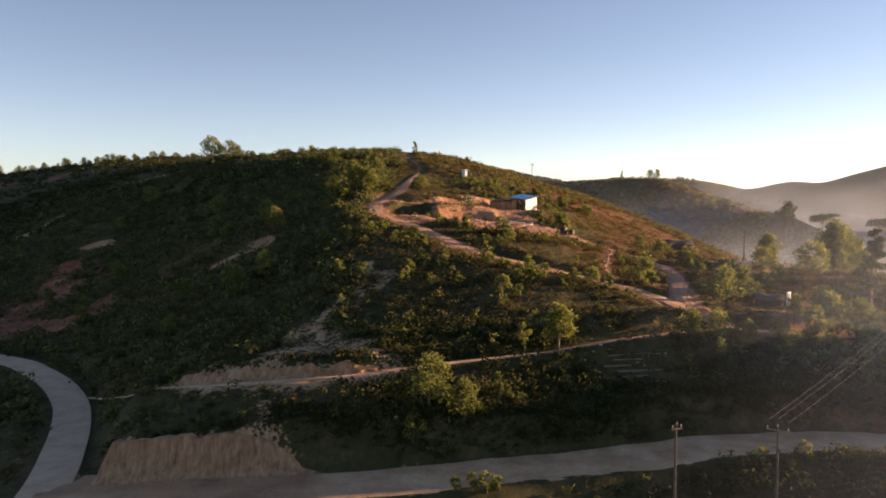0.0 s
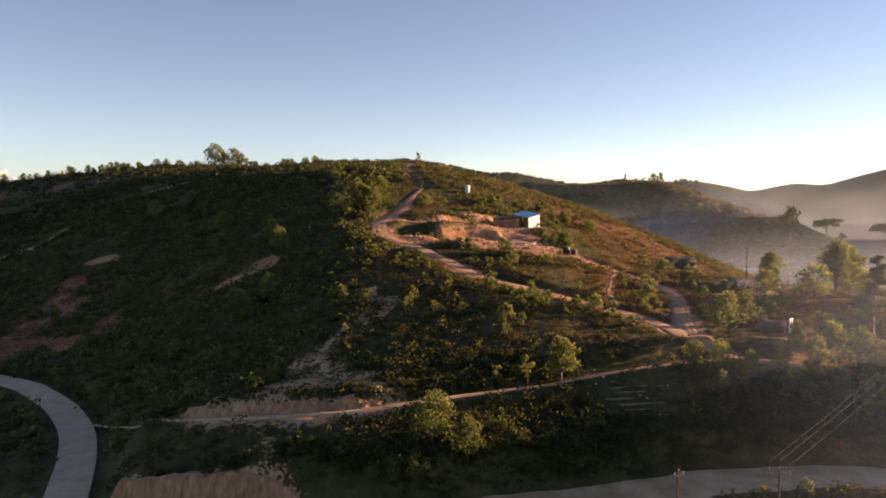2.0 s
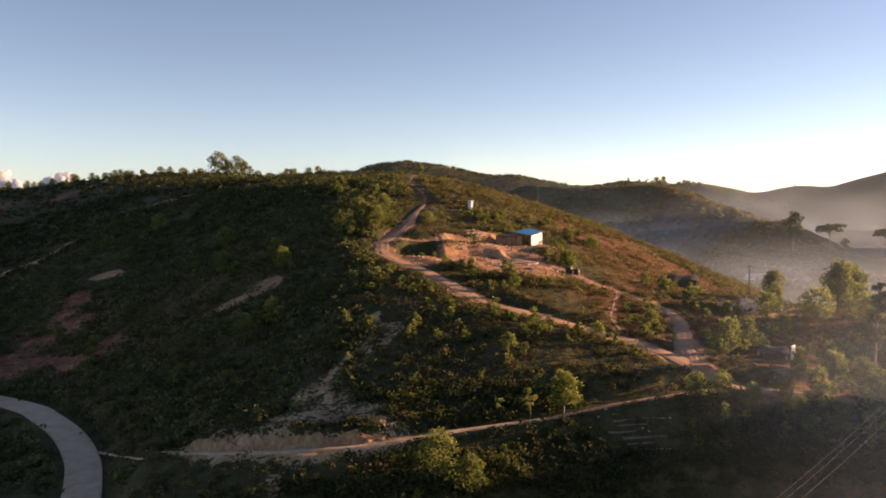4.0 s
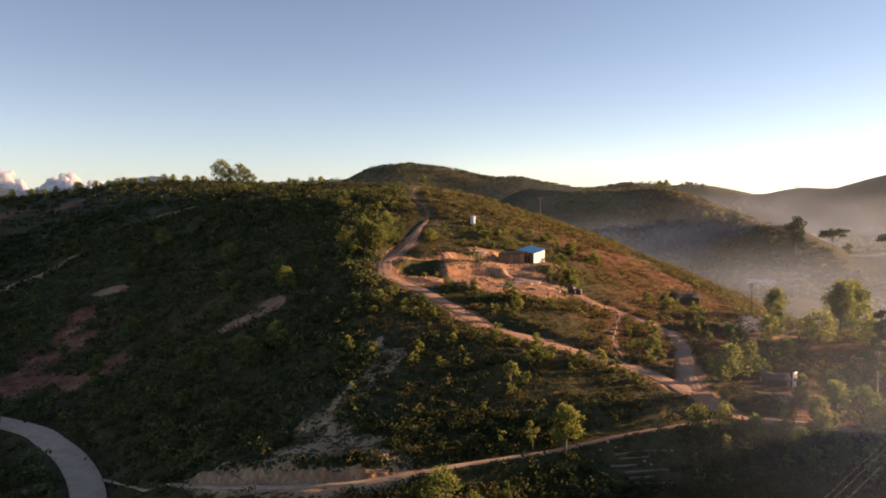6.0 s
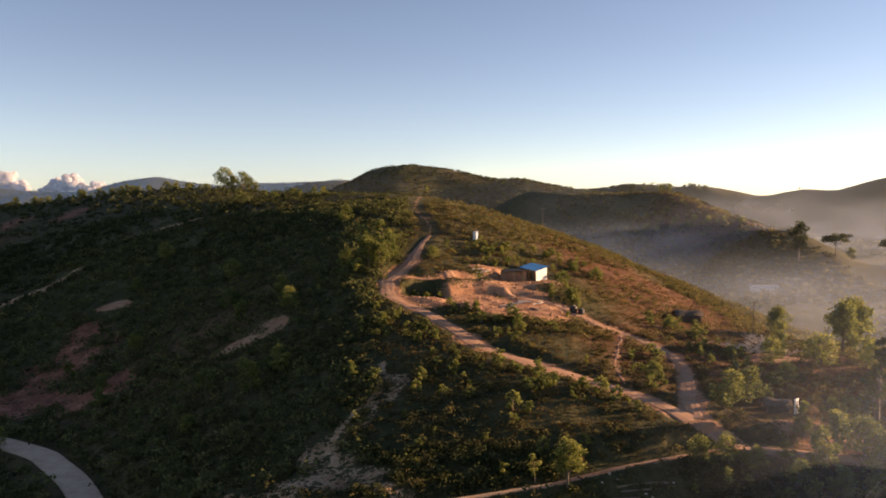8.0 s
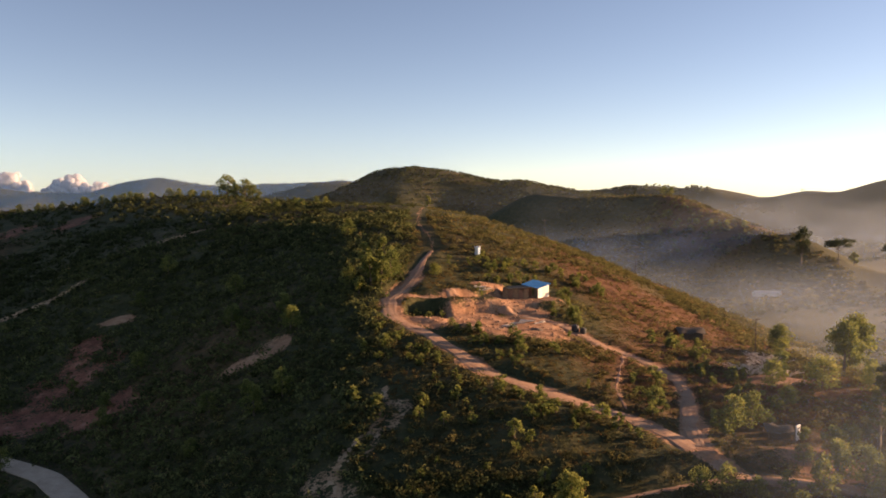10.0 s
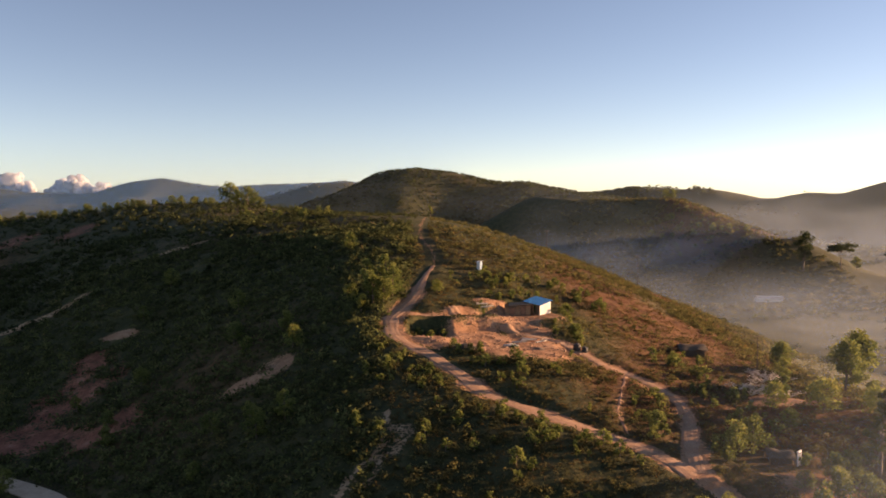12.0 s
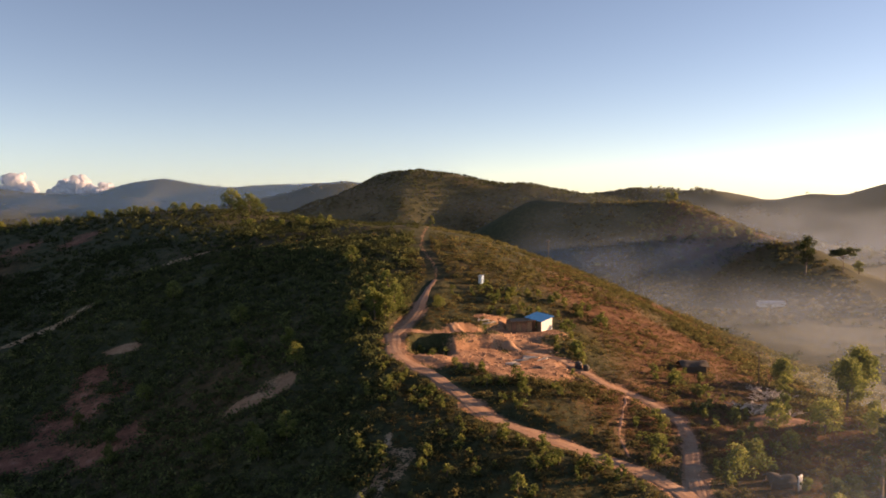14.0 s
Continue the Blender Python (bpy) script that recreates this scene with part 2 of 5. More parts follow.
BARE_SLOPE = (18.5, 86.4, 8.5, 3.6, -8)                  # dark bare slope under the track
GULLY = [(-9.8, 102.0, -8.5), (-9.2, 98.3, -9.4), (-9.4, 94.4, -10.2), (-10.6, 91.0, -11.2), (-12.8, 88.5, -12.1), (-14.0, 84.0, -13.7), (-12.5, 78.5, -14.6)]
LANE_X, LANE_Y, LANE_Z = ([p[k] for p in LANE] for k in range(3))


def hashed(i, j, k):
    v = np.sin(i * 127.1 + j * 311.7 + k * 74.7) * 43758.5453
    return v - np.floor(v)


def wave(x, y, size, k=0):
    """Smooth value noise from -1 to 1 with cells of that size."""
    u, v = x / size, y / size
    i, j = np.floor(u), np.floor(v)
    a, b = u - i, v - j
    a, b = a * a * (3 - 2 * a), b * b * (3 - 2 * b)
    top = hashed(i, j, k) * (1 - a) + hashed(i + 1, j, k) * a
    low = hashed(i, j + 1, k) * (1 - a) + hashed(i + 1, j + 1, k) * a
    return 2 * (top * (1 - b) + low * b) - 1


def step(v, a, b):
    u = np.clip((v - a) / (b - a), 0, 1)
    return u * u * (3 - 2 * u)


def along(x, y, line):
    """Distance to a line, and the level of its nearest point."""
    best, level = np.full(x.shape, 1e9), np.zeros(x.shape)
    for (ax, ay, az), (bx, by, bz) in zip(line, line[1:]):
        dx, dy = bx - ax, by - ay
        u = np.clip(((x - ax) * dx + (y - ay) * dy) / (dx * dx + dy * dy), 0, 1)
        d = np.hypot(x - ax - u * dx, y - ay - u * dy)
        near = d < best
        best, level = np.where(near, d, best), np.where(near, az + u * (bz - az), level)
    return best, level


def curve_line(line, every):
    """The same line, smoothed and cut evenly."""
    p = np.array(line, float)
    p = np.vstack([2 * p[0] - p[1], p, 2 * p[-1] - p[-2]])
    out = []
    for a, b, c, d in zip(p, p[1:], p[2:], p[3:]):
        k = max(2, int(np.hypot(*(c - b)[:2]) / every))
        for u in np.arange(k) / k:
            out.append(0.5 * (2 * b + (c - a) * u + (2 * a - 5 * b + 4 * c - d) * u ** 2 + (3 * b - a - 3 * c + d) * u ** 3))
    return out + [p[-2]]


TERRACE = [(-10.0, 137.6, -0.2), (-5.5, 138.4, -0.5), (-1.0, 139.4, -0.8), (4.0, 142.0, -1.3), (9.0, 145.2, -1.8)]
# level places cut into the slope: x, y, half width, half depth, level, fall to the right, rise going back, bank
PADS = [(15.0, 147.5, 5.2, 5.2, -1.9, 0, 0, 2.2), (8.4, 129.6, 9.6, 7.4, -4.05, 0.10, 0.06, 2.2), (-4.9, 132.2, 3.1, 3.4, -3.7, 0, 0, 1.6), (39.5, 97.5, 4.2, 4.2, -13.4, 0, 0, 2.0)]


def land(x, y):
    """The ground's height."""
    x, y = np.asarray(x, float), np.asarray(y, float)
    z = np.full(x.shape, FLOOR)
    for mx, my, h, r in RIDGE_MOUNDS + SPUR_MOUNDS + FOOT_MOUNDS:
        z = z + h * np.exp(-((x - mx) ** 2 + (y - my) ** 2) / (2 * r * r))
    for line, width in FAR_RIDGES:
        d, top = along(x, y, line)
        top = top + 5 * wave(x, y, 160, 3) + 2.5 * wave(x, y, 60, 4)
        d = d * (1 + 0.35 * wave(x, y, 240, 5) + 0.2 * wave(x, y, 90, 6))
        z = np.maximum(z, FLOOR + (top - FLOOR) * np.exp(-(d / width) ** 2 * 1.6))
    near = step(y, 30, 60) * (1 - step(np.hypot(x, y), 500, 900))
    z = z + near * (0.55 * wave(x, y, 13, 1) + 0.32 * wave(x, y, 5.5, 2) + 0.14 * wave(x, y, 2.3, 7))
    # rain gullies on the shaded flank
    flank = step(-x, 20, 60) * step(y, 100, 140) * (1 - step(y, 300, 340))
    z = z - flank * 2.2 * step(wave(x * 0.9 + y * 0.5, y * 0.25 - x * 0.1, 26, 8), 0.15, 0.9)
    for px, py, rx, ry, level, fall, rise, bank in PADS:
        r = min(rx, ry)
        d = r * np.hypot((x - px) / rx, (y - py) / ry) + 0.3 * wave(x, y, 4, 9) + 0.4 * wave(x, y, 1.3, 36)
        w = 1 - step(d, r, r + bank)
        z = z * (1 - w) + (level - fall * (x - px) + rise * (y - py) + 0.10 * wave(x, y, 2.0, 10) + 0.10 * wave(x, y * 3, 4.0, 37)) * w
    for line, half, bank in ((TERRACE, 0.6, 1.3), (TRAIL[5:], 1.5, 2.4), (SIDE_TRACK, 1.2, 2.2), (LANE, 0.8, 1.6), (ROAD, 3.0, 1.1), (LEFT_ROAD, 2.3, 3.5)):
        d, level = along(x, y, line)
        d = d + 0.25 * wave(x, y, 1.7, 11)
        w = 1 - step(d, half + 0.3, half + 0.3 + bank)
        z = z * (1 - w) + (level - 0.06) * w
    # the slope stands higher behind the eroded bank above the lane
    above = y - np.interp(x, LANE_X, LANE_Y)
    z = z + 0.7 * step(above, 1.0, 1.8) * (1 - step(above, 3.0, 9.0)) * step(x, -29, -25) * (1 - step(x, -8, -3))
    return z


def land_at(x, y):
    return float(land(np.array([float(x)]), np.array([float(y)]))[0])


def around(x, y, px, py, rx, ry, turn=0.0):
    """1 at the middle of a patch, 0.5 at its rim, 0 far outside."""
    c, s = math.cos(radians(turn)), math.sin(radians(turn))
    u, v = (x - px) * c + (y - py) * s, -(x - px) * s + (y - py) * c
    return 1 / (1 + ((u / rx) ** 2 + (v / ry) ** 2) ** 2.5)


def masks(x, y):
    """Where the ground is bare orange soil, pale eroded soil, red clay or dry brown grass."""
    rough = 1 + 0.45 * wave(x, y, 4.0, 12) + 0.3 * wave(x, y, 1.6, 13)
    soil, pale, red = np.zeros(x.shape), np.zeros(x.shape), np.zeros(x.shape)
    for line, half in ((TRAIL[7:], 1.5), (TRAIL[:8], 0.6), (SIDE_TRACK, 1.5), (FOOTPATH, 0.6), (TERRACE, 0.9)):
        d, _ = along(x, y, line)
        soil = np.maximum(soil, (0.48 if half == 0.6 else 1.0) / (1 + (d / (half * rough)) ** 4))
    for p in ((8, 129.5, 11, 8, -3), (13, 145, 7, 4, 20), (0.5, 132, 3.5, 4.5, 0), (-4.5, 125.4, 4.5, 2.8, -8), (9, 137.0, 8, 3.4, 12), (2, 141.5, 5, 1.6, 15), (7, 149, 4, 2, 10), (-30.2, 127.6, 2.2, 3.6, 10), (-33.2, 126.4, 3.0, 3.8, 20), (-36.8, 125.8, 2.8, 2.8, 20), (-77, 171, 4.2, 1.8, 0), (45, 90, 6, 3, 0), (50, 118, 5, 3, 0)):
        soil = np.maximum(soil, around(x, y, *p) * rough)
    d, _ = along(x, y, ROAD)
    pale = np.maximum(pale, 1 / (1 + (d / (2.4 + 0.3 * wave(x, y, 3, 30))) ** 9))
    bank = (y > 60) * step(x, -30, -28) * (1 - step(x, -15, -10.5))
    pale = np.maximum(pale, bank * (1 / (1 + (d / (4.0 + 0.35 * wave(x, y, 3, 31))) ** 10)) * 1.1)
    d, _ = along(x, y, LANE)
    uphill = step(x, -30, -22) * (1 - step(x, -6, -2))
    pale = np.maximum(pale, 1 / (1 + (d / (0.28 + 1.4 * uphill * rough)) ** 4))
    for p in ((-12.5, 77, 4.8, 3.0, 0), (-12.6, 82.5, 3.4, 5.0, 10), (-9.6, 91, 0.9, 6.0, -12), (-8.2, 97, 1.8, 1.6, 0), (-17, 75.5, 4, 1.2, 0), (-15.4, 66, 0.7, 2.6, 0), (-15.0, 63.8, 1.5, 0.9, 0), (-8.0, 73.5, 4, 1.1, 0)):
        pale = np.maximum(pale, around(x + 2.0 * wave(x, y, 6, 50) + 0.8 * wave(x, y, 2.2, 51), y + 2.0 * wave(x, y, 5, 52), *p) * (0.41 * rough * (1 + 0.35 * wave(x, y, 1.5, 34))))
    d, _ = along(x, y, GULLY)
    pale = np.maximum(pale, 0.95 / (1 + (d / (0.36 * rough)) ** 3))
    for p in ((-79, 135, 13, 7, 0), (-77, 149, 10, 8, 30), (-79, 161, 5, 5, 0), (-62, 132, 8, 5, 20), (-176, 303, 8, 14, 20), (-150, 300, 8, 12, 10)):
        red = np.maximum(red, around(x, y, *p) * (0.16 + 0.46 * rough * (1 + 0.9 * wave(x, y, 5, 33))))
    for p in ((-108, 192, 14, 2.2, 30), (-79, 219, 9, 1.6, 15)):
        pale = np.maximum(pale, 0.62 * rough * around(x, y, *p))
    dry = step(x - 0.10 * (y - 100) + 10 * wave(x, y, 30, 14), 2, 30) * step(y, 84, 110) * (1 - step(y, 235, 290)) * (1 - step(x, 70, 95)) * (0.75 + 0.45 * wave(x, y, 12, 15))
    dry = np.maximum(dry, 0.2 + 0.45 * wave(x, y, 45, 16)) * (1 - 0.45 * step(y, 260, 600))
    dry = dry * (1 - 0.75 * step(x, 75, 100) * step(y, 120, 160))
    dry = np.maximum(dry, 0.75 * around(x, y, 205, 620, 45, 110, -8))
    dry = dry * (1 - 0.8 * around(x, y, *BARE_SLOPE))
    return {"soil": soil, "pale": pale, "red": red, "dry": dry}


def mesh_of(name, verts, faces, mat, values=None, smooth=False):
    """A mesh from arrays of vertices and of four-sided faces, with values by vertex."""
    me = bpy.data.meshes.new(name)
    verts, faces = np.asarray(verts, np.float32), np.asarray(faces, np.int32)
    me.vertices.add(len(verts))
    me.vertices.foreach_set("co", verts.ravel())
    k = faces.shape[1]
    me.loops.add(faces.size)
    me.loops.foreach_set("vertex_index", faces.ravel())
    me.polygons.add(len(faces))
    me.polygons.foreach_set("loop_start", np.arange(0, faces.size, k, dtype=np.int32))
    me.polygons.foreach_set("use_smooth", np.full(len(faces), smooth))
    me.update(calc_edges=True)
    for key, v in (values or {}).items():
        me.attributes.new(key, "FLOAT", "POINT").data.foreach_set("value", np.asarray(v, np.float32))
    me.materials.append(mat)
    return me


def axis(low, high, fine, start, end, growth):
    """Grid lines: even between low and high, then ever wider apart."""
    mid = list(np.arange(low, high, fine))
    up, d = [mid[-1] + fine], fine
    while up[-1] < end:
        d *= growth
        up.append(up[-1] + d)
    down, d = [mid[0] - fine], fine
    while down[-1] > start:
        d *= growth
        down.append(down[-1] - d)
    return np.array(down[::-1] + mid + up)


gx, gy = axis(-60, 60, 0.7, -4200, 4200, 1.035), axis(48, 170, 0.7, -900, 4500, 1.028)
GX, GY = np.meshgrid(gx, gy)
GZ = land(GX.ravel(), GY.ravel())
cells = np.arange(len(gx) * len(gy)).reshape(len(gy), len(gx))
quads = np.stack([cells[:-1, :-1], cells[:-1, 1:], cells[1:, 1:], cells[1:, :-1]], -1).reshape(-1, 4)
ground = new("ground", mesh_of("ground", np.stack([GX.ravel(), GY.ravel(), GZ], 1), quads, GROUND, masks(GX.ravel(), GY.ravel()), True))
tagged(ground, "scrub-covered hills with bare soil cuts and a valley behind", "hillside", kind="structure")


def strip(name, line, half, mat, label, lift=0.03, ragged=0.3, ruts=0.06, taper=0):
    """A track laid on the ground along a line, with uneven edges and wheel ruts."""
    pts = curve_line(line, 0.8)
    verts, faces, cols = [], [], np.linspace(-1, 1, 9)
    for i, p in enumerate(pts):
        q = pts[min(i + 1, len(pts) - 1)] - pts[max(i - 1, 0)]
        side = np.array([q[1], -q[0]]) / np.hypot(q[0], q[1])
        for c in cols:
            w = half * (1 + ragged * float(wave(np.array([p[0] + 40 * np.sign(c)]), np.array([p[1]]), 2.1, 17)[0])) * (min(1.0, 0.3 + 0.7 * i / taper) if taper else 1.0)
            e = p[:2] + side * c * w
            rut = ruts * math.exp(-((abs(c) - 0.5) / 0.16) ** 2)
            verts.append((e[0], e[1], p[2] + lift - rut - (0.12 if abs(c) > 0.99 else 0)))
        if i:
            a = (i - 1) * 9
            faces += [(a + k, a + k + 1, a + k + 10, a + k + 9) for k in range(8)]
    east = np.array(verts)[:, 0]
    ob = new(name, mesh_of(name, verts, faces, mat, {"soil": (1 - step(east, -17, -5)) * 0.9 * (half > 2) + 0.15}, True))
    return tagged(ob, label, "track", kind="structure")


strip("track", TRAIL[5:], 1.35, TRACK, "winding dirt track of bare orange soil with wheel ruts", taper=30)
strip("track", SIDE_TRACK, 0.95, TRACK, "narrow dirt track of bare orange soil below the cabin", 0.035)
strip("footpath", [(p[0], p[1], land_at(p[0], p[1])) for p in curve_line(FOOTPATH, 1.2)], 0.2, TRACK, "worn footpath of trodden soil between bushes", 0.05, 0.9, 0.0)
strip("lane", LANE[:7], 0.42, PALE_TRACK, "pale dusty lane cut along the slope", 0.03, 0.3, 0.03)
strip("lane", LANE[6:], 0.30, TRACK, "narrow brown lane between dark bushes", 0.032, 0.5, 0.03)
strip("footpath", [(-42.6, 90.6, -23.6), (-38.6, 86.9, -22.8), (-35.4, 82.6, -21.5), (-32.4, 78.6, -20.3), (-29.2, 77.0, -18.95)], 0.28, PALE_TRACK, "thin pale footpath from the lane to the paved road", 0.12, 0.5, 0.02)
strip("footpath", TERRACE, 0.45, TRACK, "trodden ledge leading to the cabin", 0.035, 0.6, 0.02)
strip("road", ROAD, 3.1, PALE_TRACK, "wide unpaved road of pale dusty soil", 0.03, 0.15, 0.08)
def contour(x, level, y0, y1):
    """Where, going up the slope at x, the ground reaches a level."""
    for _ in range(24):
        mid = (y0 + y1) / 2
        y0, y1 = (mid, y1) if land_at(x, mid) < level else (y0, mid)
    return y0


LEDGE = mottled("scraped_soil", [(0.3, (0.11, 0.075, 0.05)), (0.7, (0.26, 0.19, 0.14))], 0.8, 0.95, 0, 0.5, 0.05)
for k in range(7):                                     # low terraces scraped into the slope
    level, x0 = -15.7 - 0.38 * k, 15.4 + 2.2 * float(hashed(k, 1, 5)) + 1.5 * (k % 3 == 1)
    strip("ledge", [(float(x), contour(x, level, 66, 79.5), level + 0.02) for x in np.linspace(x0, x0 + 2.2 + 3.6 * float(hashed(k, 2, 5)), 5)], 0.16 + 0.16 * float(hashed(k, 3, 5)), LEDGE, "narrow pale soil ledge scraped into the slope", 0.05, 1.2, 0.0)


def bank_material():
    m, n, l, b = material("cut_bank")
    p = position(n)
    mp = n.new("ShaderNodeMapping")
    mp.inputs["Scale"].default_value = (1.0, 1.0, 0.16)
    l.new(p, mp.inputs["Vector"])
    streak = noise_at(n, l, 2.2, 6, 0.65, mp.outputs["Vector"])
    stain = noise_at(n, l, 0.5, 5, 0.6, p)
    c = ramp(n, l, streak, [(0.28, (0.15, 0.08, 0.045)), (0.5, (0.33, 0.20, 0.12)), (0.72, (0.46, 0.315, 0.21))])
    c = blend(n, l, 0.6, c, ramp(n, l, stain, [(0.3, (0.6, 0.52, 0.46)), (0.7, (1.25, 1.2, 1.15))]), "MULTIPLY")
    l.new(c, b.inputs["Base Color"])
    b.inputs["Roughness"].default_value = 0.95
    bump(n, l, b, streak, 0.8, 0.25)
    return m


def earth_cliff(name, x, y, level, height, lean, label):
    """A fluted earth cliff along x: its foot at y and level, leaning back, with a crumbling rim."""
    cols, rows = len(x), 22
    V, F = [], []
    for j in range(rows):
        v = j / (rows - 1)
        for i in range(cols):
            flute = 0.20 * float(wave(x[i:i + 1], np.array([v * 0.7]), 0.9, 42)[0]) + 0.09 * float(wave(x[i:i + 1], np.array([v * 2.0]), 0.35, 43)[0])
            foot = 0.7 * lean * (1 - v) ** 4
            V.append((x[i], y[i] + lean * v - foot + flute * (0.3 + 0.7 * math.sin(math.pi * v)) + (0.9 if v > 0.98 else 0), level[i] - 0.25 + (height[i] + 0.2) * v - (0.25 if v > 0.98 else 0)))
        if j:
            a = (j - 1) * cols
            F += [(a + i, a + i + 1, a + cols + i + 1, a + cols + i) for i in range(cols - 1)]
    ob = new(name, mesh_of(name, V, F, CUT_SOIL, None, True))
    return tagged(ob, label, "bank", kind="structure")


CUT_SOIL = bank_material()
cx = np.linspace(-29.6, -9.0, 150)
earth_cliff("cut_bank", cx, 61.35 + 0.0036 * (cx + 18) ** 2, along(cx, np.full(cx.shape, 60.0), ROAD)[1],
            step(cx, -29.5, -27.2) * (1 - step(cx, -16.2, -9.2)) * (3.3 + 0.3 * wave(cx, cx * 0, 2.2, 40) + 0.16 * wave(cx, cx * 0, 0.7, 41)), 0.9, "fluted cliff of pale orange earth beside the road")
cx = np.linspace(-28.6, -3.4, 210)
earth_cliff("lane_bank", cx, np.interp(cx, LANE_X, LANE_Y) + 0.75, np.interp(cx, LANE_X, LANE_Z),
            step(cx, -28.4, -25.4) * (1 - step(cx, -8.0, -3.6)) * (1.0 + 0.6 * wave(cx, cx * 0, 3.1, 44) + 0.4 * wave(cx, cx * 0, 0.9, 45)), 0.55, "low eroded bank of pale soil above the lane")


# ---- helpers for things ----
def part(name, data, mat, parent, label=""):
    """One mesh object, from a bmesh or a mesh, under a thing or a part."""
    if isinstance(data, bmesh.types.BMesh):
        me = bpy.data.meshes.new(name)
        bmesh.ops.recalc_face_normals(data, faces=data.faces)
        data.to_mesh(me)
        data.free()
        me.materials.append(mat)
    else:
        me = data
    ob = new(name, me)
    ob.parent = parent
    if label:
        tagged(ob, label)
    return ob


def box(bm, m, x0, x1, y0, y1, z0, z1, bevel=0.0):
    """A bevelled block in the pose m."""
    made = bmesh.ops.create_cube(bm, size=1.0)["verts"]
    for v in made:
        v.co = Vector((x0 + (v.co.x + 0.5) * (x1 - x0), y0 + (v.co.y + 0.5) * (y1 - y0), z0 + (v.co.z + 0.5) * (z1 - z0)))
    if bevel:
        edges = list({e for v in made for e in v.link_edges})
        made = bmesh.ops.bevel(bm, geom=edges, offset=bevel, segments=1, affect="EDGES")["verts"]
    for v in made:
        v.co = m @ v.co


def tube(bm, pts, radii, sides=6):
    """A tapered round limb along points."""
    rings = []
    for i, p in enumerate(pts):
        d = (pts[min(i + 1, len(pts) - 1)] - pts[max(i - 1, 0)]).normalized()
        a = d.cross(Vector((0.31, 0.95, 0.1))).normalized()
        b = d.cross(a)
        rings.append([bm.verts.new(p + (a * math.cos(t) + b * math.sin(t)) * radii[i]) for t in (math.tau * k / sides for k in range(sides))])
    for r, s in zip(rings, rings[1:]):
        for k in range(sides):
            bm.faces.new((r[k], r[(k + 1) % sides], s[(k + 1) % sides], s[k]))
    bm.faces.new(rings[0][::-1])
    bm.faces.new(rings[-1])


def leaves(rng, centres, sizes, tints, up=0.35, long=1.5):
    """Single folded leaves at the centres, turned at random: vertices, faces, tint by vertex."""
    k = len(centres)
    n = rng.normal(size=(k, 3))
    n[:, 2] = np.abs(n[:, 2]) + up
    n /= np.linalg.norm(n, axis=1)[:, None]
    a = np.cross(n, rng.normal(size=(k, 3)))
    a /= np.linalg.norm(a, axis=1)[:, None] + 1e-9
    b = np.cross(n, a)
    s = np.asarray(sizes)[:, None]
    c = np.asarray(centres)
    v = np.stack([c - a * s * long * 0.5, c + b * s * 0.42 + n * s * 0.12, c + a * s * long * 0.5, c - b * s * 0.42 + n * s * 0.12], 1).reshape(-1, 3)
    f = np.arange(4 * k).reshape(k, 4)
    return v, f, np.repeat(tints, 4)


def clump_points(rng, k, centre, radius, flat=0.8):
    d = rng.normal(size=(k, 3))
    d /= np.linalg.norm(d, axis=1)[:, None]
    r = radius * rng.uniform(0.35, 1.0, (k, 1)) ** 0.6
    return np.asarray(centre) + d * r * np.array([1, 1, flat])


